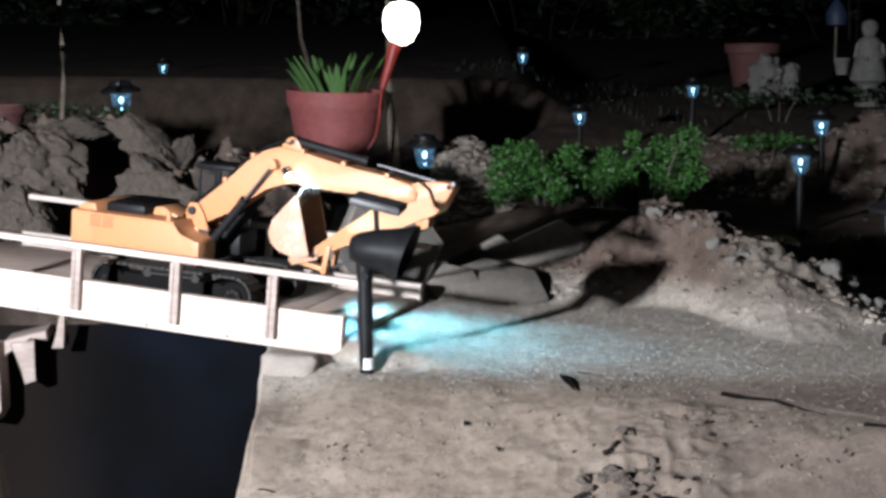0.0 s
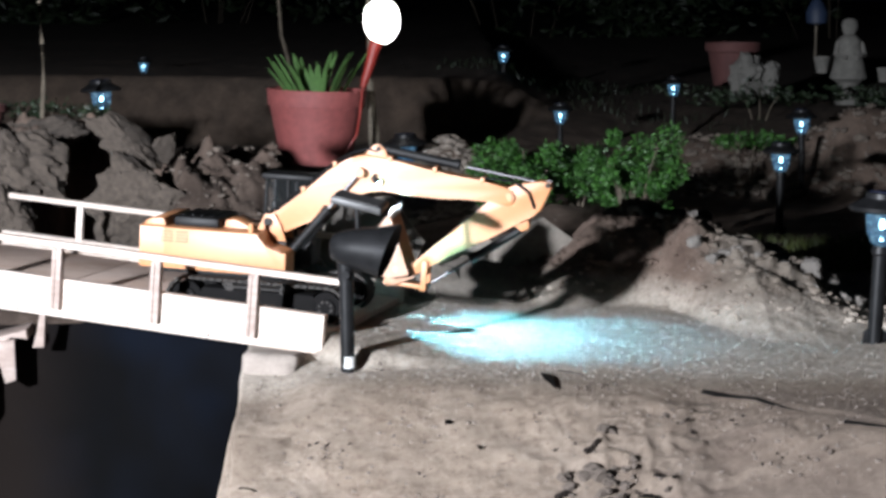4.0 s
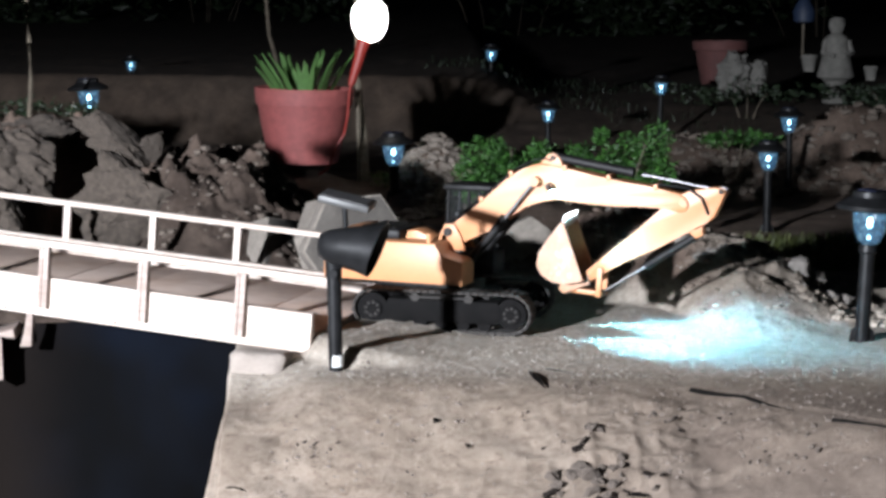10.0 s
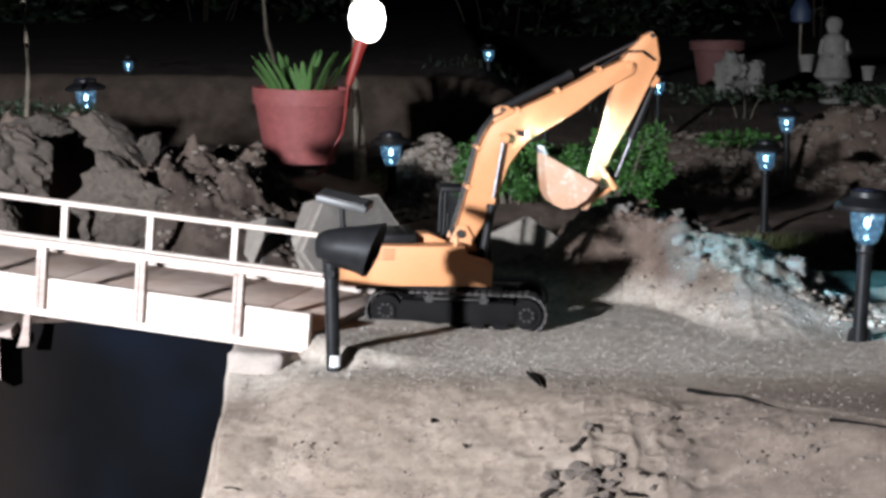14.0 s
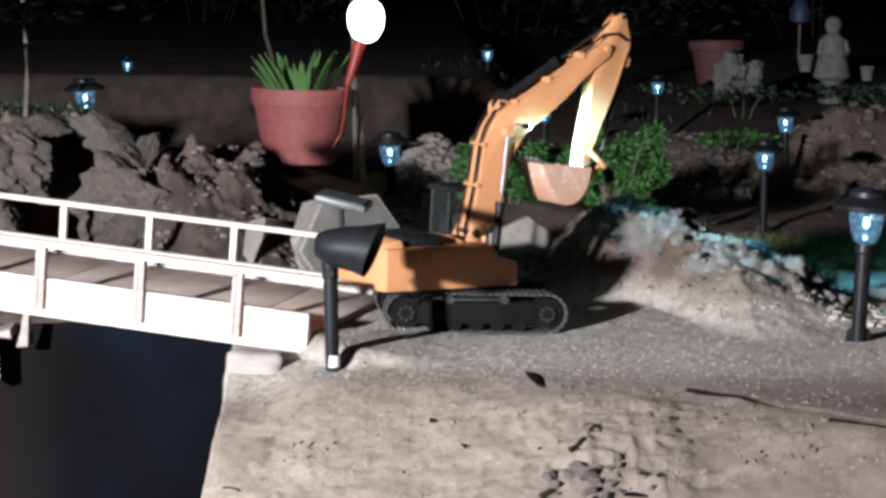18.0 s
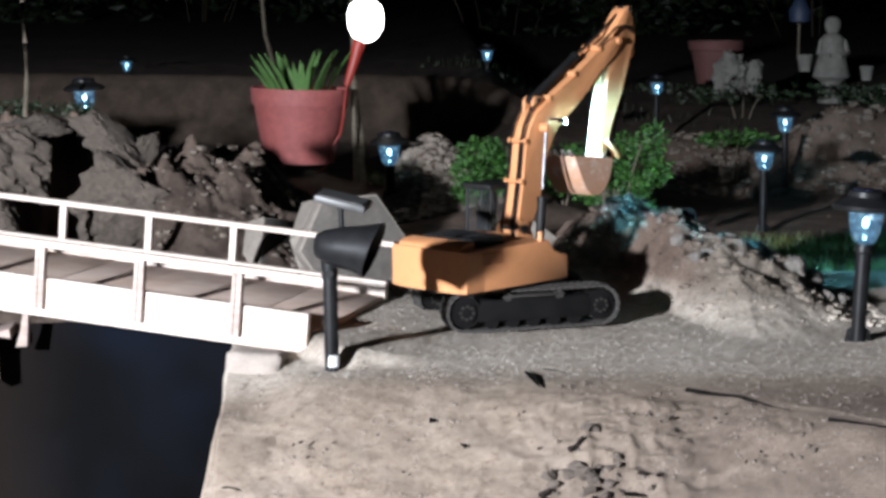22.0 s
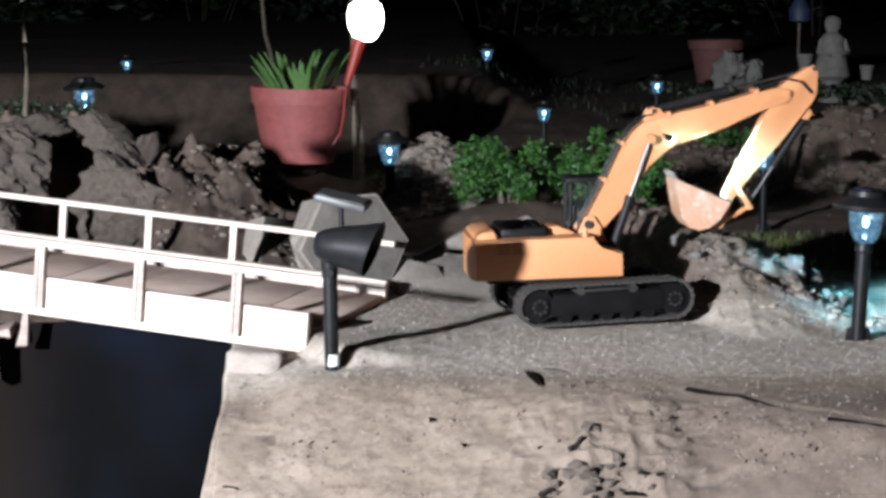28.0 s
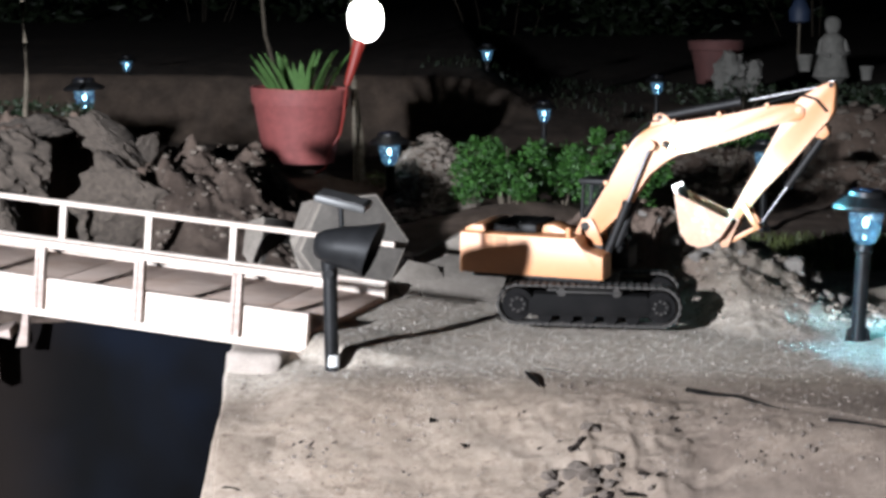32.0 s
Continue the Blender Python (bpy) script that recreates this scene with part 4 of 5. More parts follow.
for i in range(40):
    a = rnd.uniform(0, 2 * math.pi)
    r0 = rnd.uniform(0.0, 0.085)
    h = rnd.uniform(0.09, 0.145)
    lean = rnd.uniform(0.01, 0.05) + r0 * 0.5
    w = rnd.uniform(0.009, 0.014)
    base = Vector((r0 * math.cos(a), r0 * math.sin(a), 0))
    tip = base + Vector((lean * math.cos(a), lean * math.sin(a), h))
    side = Vector((-math.sin(a + rnd.uniform(-0.8, 0.8)), math.cos(a + rnd.uniform(-0.8, 0.8)), 0)).normalized()
    nrm = side.cross(tip - base).normalized()
    b = bmesh.new()
    rows_v = []
    for k, (f, ww) in enumerate(((0, 0.8), (0.35, 1.0), (0.7, 0.75), (1.0, 0.08))):
        c = base.lerp(tip, f) + Vector((math.cos(a), math.sin(a), 0)) * 0.018 * f * f
        rows_v.append([b.verts.new(c - side * w * ww), b.verts.new(c + nrm * 0.0025), b.verts.new(c + side * w * ww), b.verts.new(c - nrm * 0.0012)])
    for r1, r2 in zip(rows_v, rows_v[1:]):
        for q in range(4):
            b.faces.new((r1[q], r1[(q + 1) % 4], r2[(q + 1) % 4], r2[q]))
    part("leaf", b, blade_green, plant)

# ---- hand lamp on a cane beside the pot ----
hl = empty("hand_lamp", pose(-0.227, 2.26, 0.526), "glaring white bulb in a red hand lamp with its cord", "work lamp")
b = lathe(bmesh.new(), [(0.016, -0.062), (0.034, -0.05), (0.05, -0.022), (0.053, 0.01), (0.048, 0.04), (0.03, 0.058), (0.008, 0.064)], 28)
part("bulb", b, bulb_glow, hl, "glowing white bulb")
b = tube(bmesh.new(), [(-0.012, 0, -0.05), (-0.022, 0, -0.075), (-0.034, 0, -0.12), (-0.05, 0, -0.17), (-0.056, 0, -0.19)], 0.022, 14, 0.009)
part("handle", b, red_plastic, hl, "red plastic handle")
b = tube(bmesh.new(), [Vector((-0.056, 0, -0.19)), Vector((-0.062, 0, -0.23)), Vector((-0.066, -0.02, -0.28)), Vector((-0.075, -0.03, -0.33)), Vector((-0.105, -0.035, -0.38)), Vector((-0.12, -0.04, -0.43)), Vector((-0.15, -0.02, -0.45))], 0.0036, 8)
part("cord", b, red_plastic, hl, "red rubber cord")
thing("garden_cane", tube(bmesh.new(), [(-0.27, 2.45, 0.02), (-0.272, 2.44, 0.3), (-0.275, 2.42, 0.62), (-0.276, 2.42, 0.8)], 0.006, 8, 0.005), stake_wood, "thin pale garden cane that holds the hand lamp", "cane")
b = tube(bmesh.new(), [(-0.255, 2.5, 0.03), (-0.262, 2.5, 0.18), (-0.27, 2.5, 0.26), (-0.274, 2.5, 0.34)], 0.02, 9, 0.009)
thing("wooden_stake", b, stake_wood, "weathered grey wooden stake behind the pot", "stake")

# ---- concrete hexagon pavers ----
def hexagon(r=0.115, th=0.048):
    return prism(bmesh.new(), [(r * math.cos(math.pi / 3 * i), r * math.sin(math.pi / 3 * i)) for i in range(6)], -th / 2, th / 2, 0.004)


# broad faces of the leaning pavers take a darker concrete than the rims
dark_face = surface("dark_face_concrete", (0.0465, 0.04092, 0.03534), (0.093, 0.08308, 0.07254), 0.95, 0, 16, 0.4, 0.002)
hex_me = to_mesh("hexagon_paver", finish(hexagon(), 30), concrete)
hex_me.materials.append(dark_face)
plain_me = to_mesh("hexagon_paver", finish(hexagon(), 30), concrete)
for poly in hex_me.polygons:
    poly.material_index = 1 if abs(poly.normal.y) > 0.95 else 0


def paver(x, y, z, rx, ry_, rz, label, s=1.0, plain=False):
    ob = new("hexagon_paver", plain_me if plain else hex_me)
    ob.matrix_basis = pose(x, y, z, rx, ry_, rz) @ Matrix.Diagonal((s, s, s, 1))
    return tagged(ob, label, "paver", "hexagon pavers beside the road")


lean_label = "grey concrete hexagon paver leaning on the next one"
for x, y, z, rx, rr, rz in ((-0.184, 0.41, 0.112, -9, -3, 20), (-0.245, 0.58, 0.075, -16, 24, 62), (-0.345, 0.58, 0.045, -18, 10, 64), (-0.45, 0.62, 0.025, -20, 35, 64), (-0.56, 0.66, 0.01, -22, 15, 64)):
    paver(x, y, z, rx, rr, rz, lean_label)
paver(0.035, 0.43, 0.02, -72, 12, -14, "grey concrete hexagon paver lying flat in the gravel", 0.95, True)
paver(-0.045, 0.4, 0.028, -42, 14, 16, "grey concrete hexagon paver fallen against the soil", 0.55, True)
paver(0.036, 0.61, 0.0, -8, 34, 5, "pale concrete hexagon paver standing half buried in soil", 1.0, True)
paver(0.165, 0.63, 0.032, -8, 36, 4, "pale concrete hexagon paver standing half buried in soil", 1.0, True)


# ---- clods, stones, pebbles ----
def stone_data(seed, n=2, rough=0.35, flat=0.8, hard=0.85):
    r = random.Random(seed)
    b = bmesh.new()
    bmesh.ops.create_icosphere(b, subdivisions=n, radius=1)
    off = Vector((r.uniform(0, 50), r.uniform(0, 50), r.uniform(0, 50)))
    cuts = [(Vector((r.gauss(0, 1), r.gauss(0, 1), r.gauss(0, 1))).normalized(), r.uniform(0.35, 0.75)) for _ in range(8)]
    for v in b.verts:
        p = v.co.copy()
        for nn, dd in cuts:
            ex = p.dot(nn) - dd
            if ex > 0:
                p -= nn * ex * hard
        p *= 1 + rough * (noise.fractal(p * 1.6 + off, 0.9, 2.0, 4)) * 0.5
        if n > 3:
            p *= 1 + 0.1 * noise.fractal(p * 4 + off, 0.9, 2.0, 3) + 0.05 * noise.fractal(p * 13 + off, 0.7, 2.0, 4) - 0.12 * max(0, 0.12 - abs(noise.noise(p * 2.6 + off))) / 0.12
        p.z *= flat
        v.co = p
    return b


clod_labels = ("large pale clod of dry soil on the dirt heap", "clod of dry soil on the dirt heap")
clod_rows = ((-0.95, 0.68, 0.255, 0.15, 0.1, 0.085, 35), (-1.1, 0.7, 0.25, 0.14, 0.11, 0.12, 20), (-0.97, 0.62, 0.15, 0.1, 0.06, 0.11, 15), (-0.665, 0.66, 0.165, 0.145, 0.1, 0.125, 40), (-0.702, 0.72, 0.303, 0.122, 0.066, 0.055, 34),
             (-0.634, 0.71, 0.29, 0.023, 0.028, 0.046, 18), (-0.95, 0.95, 0.28, 0.13, 0.09, 0.06, 8), (-0.62, 0.82, 0.19, 0.05, 0.05, 0.04, 40), (-1.1, 0.6, 0.1, 0.1, 0.09, 0.1, 0), (-0.44, 1.0, 0.22, 0.04, 0.04, 0.03, 20))
for i, (x, y, z, w, dp, h, lean) in enumerate(clod_rows):
    ob = thing("soil_clod", stone_data(20 + i, 5, 0.32, 1.0, 0.93), clod_mat, clod_labels[0 if w > 0.08 else 1], "soil clod", "soil clods on the heap behind the bridge", smooth=50)
    ob.matrix_basis = pose(x, y, z, rnd.uniform(-12, 12), lean, rnd.uniform(-25, 25)) @ Matrix.Diagonal((w, dp, h, 1))

lumps = []
for i in range(6):
    b = stone_data(60 + i, 1, 0.5)
    lumps.append((np.array([v.co[:] for v in b.verts]), [[v.index for v in f.verts] for f in b.faces]))
    b.free()


def scatter(name, count, area, sizes, material, label, category, seed, sink=0.3, keep=None):
    r = np.random.RandomState(seed)
    xs, ys = r.uniform(area[0], area[1], count), r.uniform(area[2], area[3], count)
    if keep is not None:
        ok = keep(xs, ys)
        xs, ys = xs[ok], ys[ok]
    zs = height(xs, ys)
    verts, faces, n = [], [], 0
    for x, y, z in zip(xs, ys, zs):
        co, fs = lumps[r.randint(6)]
        sz = sizes[0] + (sizes[1] - sizes[0]) * r.rand() ** 3
        a = r.uniform(0, 6.28)
        c, s2 = math.cos(a), math.sin(a)
        rot = np.array([[c, -s2, 0], [s2, c, 0], [0, 0, 1]])
        p = (co * np.array([1, r.uniform(0.6, 1), r.uniform(0.5, 0.9)])) @ rot.T * sz
        verts.append(p + np.array([x, y, z + sz * (0.5 - sink)]))
        faces += [[q + n for q in f] for f in fs]
        n += len(co)
    return tagged(new(name, soup(name, np.concatenate(verts), faces, material)), label, category, kind="stuff")


def on_sand(x, y):
    return (x > -0.345) & ~((y > 0.12) & (x < -0.15))


crumb_mat = surface("brown_crumbs", (0.0682, 0.0527, 0.0434), (0.1674, 0.1364, 0.1147), 0.95, 0, 60, 0.3, 0.002)
grit_mat = surface("sandy_grit", (0.1054, 0.0868, 0.0713), (0.2232, 0.1922, 0.1612), 0.95, 0, 60, 0.3, 0.002)


def on_mound(x, y):
    return y > 0.06 + np.interp(x, MOUND_X, MOUND_FOOT)


scatter("gravel", 7000, (-0.36, 1.15, -0.34, 0.4), (0.001, 0.0036), gravel, "fine pale gravel on the packed road", "gravel", 1, keep=on_sand)
scatter("pebbles", 2000, (-0.36, 1.1, -1.05, -0.3), (0.0008, 0.0034), grit_mat, "small stones in the sandy slope", "pebbles", 2, keep=on_sand)
scatter("soil_crumbs", 3600, (-0.36, 1.1, -1.05, -0.25), (0.001, 0.0065), crumb_mat, "crumbs of dry soil on the slope", "soil", 3, 0.5, lambda x, y: on_sand(x, y) & (value_noise(x * 9 + 3, y * 9) + 0.35 * np.exp(-((x - 0.3) / 0.25) ** 2) > 0.55))
scatter("mound_crumbs", 1300, (0.12, 0.85, 0.1, 0.75), (0.003, 0.018), soil, "crumbs of dry soil on the mound", "soil", 4, 0.4, on_mound)
scatter("heap_crumbs", 600, (-0.66, -0.28, 0.5, 1.15), (0.003, 0.017), brown_stone, "broken soil on the dirt heap", "soil", 5)
scatter("rubble_heap", 1300, (-0.16, 0.1, 1.98, 2.52), (0.008, 0.028), rubble_mat, "heap of pale broken stones beside the lamp", "rubble", 6, 0.2)
scatter("stone_border", 950, (0.7, 2.0, 3.15, 3.95), (0.008, 0.036), brown_stone, "rough stones edging the garden bed", "stones", 7, 0.2)
scatter("pale_stones", 50, (0.8, 1.3, 3.5, 3.65), (0.008, 0.028), rubble_mat, "row of pale rough stones by the bed", "stones", 9, 0.2)
scatter("pale_stones", 50, (1.2, 1.65, 3.22, 3.42), (0.008, 0.028), rubble_mat, "row of pale rough stones by the bed", "stones", 10, 0.2)
scatter("garden_stones", 220, (-0.1, 1.9, 0.9, 2.7), (0.003, 0.01), brown_stone, "scattered stones on the bare garden soil", "stones", 8)
abutment_mat = surface("pale_stone", (0.2108, 0.1767, 0.1519), (0.2852, 0.2449, 0.2139), 0.9, 0, 14, 0.5, 0.003)
b = box(bmesh.new(), -0.9, 0.9, -0.9, 0.9, -0.9, 0.9)
bmesh.ops.subdivide_edges(b, edges=b.edges[:], cuts=11, use_grid_fill=True)
for v in b.verts:
    p = v.co.copy()
    q = max(abs(c) for c in p) / max((sum(abs(c) ** 6 for c in p)) ** (1 / 6), 0.01)
    v.co = p * q * (1 + 0.1 * noise.fractal(p * 1.3 + Vector((3, 8, 1)), 0.8, 2.0, 4))
ob = thing("abutment_stone", b, abutment_mat, "pale squarish stone under the bridge end", "stone", smooth=50)
ob.matrix_basis = pose(-0.318, -0.2, -0.024, -6, 3, -8) @ Matrix.Diagonal((0.056, 0.05, 0.046, 1))
slab_z = ground_z(-0.29, -0.668)
ob = thing("half_buried_slab", box(bmesh.new(), -0.046, 0.046, -0.2, 0.15, -0.03, -0.002, 0.004), soil, "flat pale slab half buried in the sand", "stone", smooth=40)
ob.matrix_basis = pose(-0.29, -0.668, slab_z, 19, 1, 4)
crumbly = surface("crumbly_brown_soil", (0.07, 0.052, 0.041), (0.165, 0.131, 0.107), 0.95, 0, 40, 0.8, 0.004)
for cx, cy, spread, big_w, count in ((0.215, -0.385, 0.016, 0.011, 5), (0.239, -0.413, 0.012, 0.009, 4), (0.198, -0.602, 0.03, 0.02, 8), (0.254, -0.664, 0.03, 0.016, 6), (0.157, -0.683, 0.022, 0.02, 6), (0.198, -0.686, 0.03, 0.026, 9), (0.504, -0.703, 0.04, 0.012, 7), (0.363, -0.527, 0.09, 0.009, 12), (-0.062, -0.521, 0.03, 0.008, 6)):
    for i in range(count):
        x, y = cx + rnd.gauss(0, spread), cy + rnd.gauss(0, spread)
        w = big_w * (0.22 + 0.45 * rnd.random() ** 1.5)
        ob = thing("soil_clod", stone_data(int(3000 + 9000 * rnd.random()), 3, 0.7, 0.9, 0.95), crumbly, "small crumbly brown clod of soil on the slope", "soil clod", "soil clods on the slope", smooth=35)
        ob.matrix_basis = pose(x, y, ground_z(x, y) + 0.2 * w, rnd.uniform(-40, 40), rnd.uniform(-40, 40), rnd.uniform(0, 180)) @ Matrix.Diagonal((w * 1.2, w, w * 0.9, 1))

leaf_crevice_mat = surface("dark_leaf_and_crevice", (0.002, 0.002, 0.0018), (0.006, 0.005, 0.0045), 0.9, 0, 60, 0.5, 0.001, spec=0.05)
pale_soil = surface("pale_dry_soil", (0.093, 0.0806, 0.06944), (0.2108, 0.1922, 0.1736), 0.95, 0, 30, 0.6, 0.003)
for i in range(26):
    x = rnd.uniform(0.3, 0.82)
    y = float(np.interp(x, MOUND_X, MOUND_FOOT)) + rnd.uniform(0.24, 0.38)
    w = rnd.uniform(0.008, 0.012) + 0.022 * rnd.random() ** 3
    ob = thing("soil_clod", stone_data(400 + i, 3, 0.5, 0.9, 0.95), pale_soil, "pale dry clod on the crest of the mound", "soil clod", "soil clods on the mound", smooth=45)
    ob.matrix_basis = pose(x, y, ground_z(x, y) + 0.3 * w, rnd.uniform(-30, 30), rnd.uniform(-30, 30), rnd.uniform(0, 180)) @ Matrix.Diagonal((w * 1.2, w, w, 1))


# ---- leaves and dark crevice strips on the slope ----
def dry_leaf(x, y, a, l=0.03):
    b = bmesh.new()
    z = ground_z(x, y) + 0.004
    m = pose(x, y, z, 16 if y < -0.4 else 8, 4, a)
    rows_v = []
    for f, w, h in ((0, 0.0006, 0.0), (0.25, 0.005, 0.003), (0.6, 0.006, 0.005), (1, 0.0006, 0.004)):
        c = Vector((f * l, 0, h))
        rows_v.append([b.verts.new(m @ (c + Vector((0, -w, 0.002)))), b.verts.new(m @ c), b.verts.new(m @ (c + Vector((0, w, 0.002)))), b.verts.new(m @ (c + Vector((0, 0, 0.0012))))])
    for r1, r2 in zip(rows_v, rows_v[1:]):
        for q in range(4):
            b.faces.new((r1[q], r1[(q + 1) % 4], r2[(q + 1) % 4], r2[q]))
    thing("dry_leaf", b, leaf_crevice_mat, "dark curled dry leaf on the sand", "leaf", "dry leaves on the slope")


for x, y, a, l in ((0.134, -0.308, -79, 0.11), (-0.297, -0.678, 160, 0.028), (0.258, -0.715, -20, 0.03), (0.082, -0.762, 25, 0.025), (-0.021, -0.51, 60, 0.015), (0.032, -0.585, 110, 0.014)):
    dry_leaf(x, y, a, l)
# near-black half-sunk strips give the shade of crevices at the road edge
for p, r0 in (([(0.385, -0.426), (0.43, -0.456), (0.462, -0.478), (0.498, -0.529), (0.523, -0.563)], 0.0062), ([(0.572, -0.618), (0.597, -0.637), (0.643, -0.673), (0.697, -0.711)], 0.006), ([(0.165, -0.274), (0.19, -0.288), (0.21, -0.302)], 0.0028)):
    thing("twig", tube(bmesh.new(), [(x, y, ground_z(x, y) - 0.001) for x, y in p], r0, 6, 0.002), leaf_crevice_mat, "dark strip standing in for crevice shade along the road edge", "twig", "twigs on the slope")

pipe_y = 0.62
pipe_x = 0.515
b = lathe(bmesh.new(), [(0.017, -0.05), (0.0185, 0.0), (0.0195, 0.004), (0.0175, 0.0045), (0.0165, 0.0), (0.015, -0.045)], 22)
ob = thing("drain_pipe", b, black_plastic, "black plastic pipe end poking out of the mound", "pipe")
ob.matrix_basis = pose(pipe_x, pipe_y, ground_z(pipe_x, pipe_y) + 0.012, 84, 0, 8)

# small dark brown chips lying in the sand
chip_mat = surface("dark_brown_chip", (0.00744, 0.00558, 0.00496), (0.031, 0.02356, 0.01984), 0.95, 0, 50, 0.6, 0.002, spec=0.1)
chip_rng = random.Random(31)
for cx, cy, cw, count in ((0.192, -0.59, 0.016, 2), (0.2, -0.622, 0.012, 2), (0.245, -0.662, 0.016, 2), (0.268, -0.689, 0.014, 2), (0.142, -0.731, 0.016, 2), (0.202, -0.718, 0.02, 3), (0.308, -0.691, 0.008, 1), (-0.205, -0.558, 0.007, 4),
                          (-0.178, -0.566, 0.006, 3), (0.464, -0.66, 0.009, 3), (0.496, -0.688, 0.006, 2), (-0.13, -0.268, 0.006, 2), (-0.215, -0.298, 0.005, 2), (0.215, -0.382, 0.008, 2), (0.412, -0.543, 0.007, 4), (0.336, -0.552, 0.008, 4), (-0.053, -0.625, 0.005, 3), (0.384, -0.763, 0.007, 3), (0.02, -0.455, 0.004, 4), (0.123, -0.5, 0.005, 4)):
    for i in range(count):
        x, y = cx + chip_rng.gauss(0, 1.6 * cw), cy + chip_rng.gauss(0, 1.6 * cw)
        w = cw * chip_rng.uniform(0.5, 1.0)
        ob = thing("bark_chip", stone_data(7000 + int(900 * chip_rng.random()), 2, 0.7, 0.5, 0.9), chip_mat, "dark brown chip lying in the sand", "bark chip", "bark chips on the slope", smooth=30)
        ob.matrix_basis = pose(x, y, ground_z(x, y) + 0.15 * w, chip_rng.uniform(-25, 25), chip_rng.uniform(-35, 10), chip_rng.uniform(0, 180)) @ Matrix.Diagonal((w, 0.6 * w, 0.8 * w, 1))

# ---- green plants ----
def leaf_cloud(seed, count, centre, size, leaf, shape=1.0):
    r = np.random.RandomState(seed)
    verts, faces = [], []
    blobs = [(r.uniform(-0.9, 0.9, 3) * size * np.array([1, 1, r.uniform(0.3, 1.1)]), r.uniform(0.14, 0.4)) for _ in range(24)]
    for i in range(count):
        c, rad = blobs[r.randint(len(blobs))]
        d = r.normal(size=3)
        d /= np.linalg.norm(d)
        p = centre + c * np.array([1, 1, 0.8]) + d * rad * size * r.uniform(0.55, 1.0)
        if p[2] < centre[2] - size[2]:
            continue
        u = r.normal(size=3)
        u[2] = u[2] * 0.5 + 0.2
        u /= np.linalg.norm(u)
        v = np.cross(u, r.normal(size=3))
        v /= np.linalg.norm(v) + 1e-6
        w = np.cross(u, v)
        L = leaf * r.uniform(0.6, 1.3)
        n = len(verts)
        verts += [p, p + u * L * 0.5 + v * L * 0.22 + w * L * 0.06, p + u * L, p + u * L * 0.5 - v * L * 0.22 + w * L * 0.06, p + u * L * 0.5 - w * L * 0.05]
        faces += [(n, n + 1, n + 4), (n + 1, n + 2, n + 4), (n, n + 4, n + 3), (n + 4, n + 2, n + 3)]
    return verts, faces


def bush(name, centre, size, count, leaf, material, label, seed, stems=7, category="bush"):
    c = np.array(centre)
    ob = empty(name, pose(centre[0], centre[1], ground_z(centre[0], centre[1])), label, category)
    z0 = ground_z(centre[0], centre[1])
    v, f = leaf_cloud(seed, count, c - np.array([centre[0], centre[1], z0]), np.array(size), leaf)
    o = new("foliage", soup("foliage", v, f, material))
    o.parent = ob
    tagged(o, kind="stuff")
    r = random.Random(seed)
    for i in range(stems):
        e = Vector((r.uniform(-0.6, 0.6) * size[0], r.uniform(-0.6, 0.6) * size[1], c[2] - z0 + r.uniform(0, 0.6) * size[2]))
        s0 = Vector((e.x * 0.3, e.y * 0.3, -0.01))
        e.z = max(e.z, 0.02)
        part("stem", tube(bmesh.new(), bez(s0, (e.x * 0.5, e.y * 0.5, e.z * 0.6), e, 6), 0.004, 6, 0.0015), bark, ob)
    return ob


bush("leafy_bush", (0.185, 1.85, 0.115), (0.155, 0.13, 0.12), 4200, 0.018, leaf_green, "bright green leafy low bush in the garden bed", 11)
bush("leafy_bush", (0.465, 1.75, 0.13), (0.125, 0.12, 0.15), 4400, 0.018, leaf_green, "taller green leafy bush in the garden bed", 12)
bush("leafy_bush", (0.33, 1.97, 0.09), (0.11, 0.1, 0.12), 1800, 0.018, leaf_green, "green leafy bush in the garden bed", 13)
bush("low_weed", (1.02, 3.4, 0.09), (0.14, 0.12, 0.05), 500, 0.022, leaf_green, "low green weed among the stones", 14, 3, "plant")
bush("low_weed", (-1.06, 1.75, 0.3), (0.12, 0.1, 0.04), 260, 0.02, leaf_dark, "low dark green weed on the dirt heap", 15, 3, "plant")
bush("low_weed", (-0.14, 2.28, 0.06), (0.1, 0.06, 0.03), 200, 0.02, dry_grass, "dry weed at the foot of the stones", 16, 3, "plant")
bush("low_weed", (1.25, 4.6, 0.18), (0.35, 0.15, 0.06), 350, 0.03, leaf_dark, "dark green plants round the ornaments", 17, 3, "plant")
bush("low_weed", (1.9, 4.7, 0.16), (0.3, 0.15, 0.07), 600, 0.03, leaf_dark, "dark green plants beside the statue", 18, 3, "plant")
bush("low_weed", (-1.5, 2.4, 0.26), (0.3, 0.2, 0.05), 400, 0.022, leaf_dark, "dark weed behind the dirt heap", 19, 3, "plant")


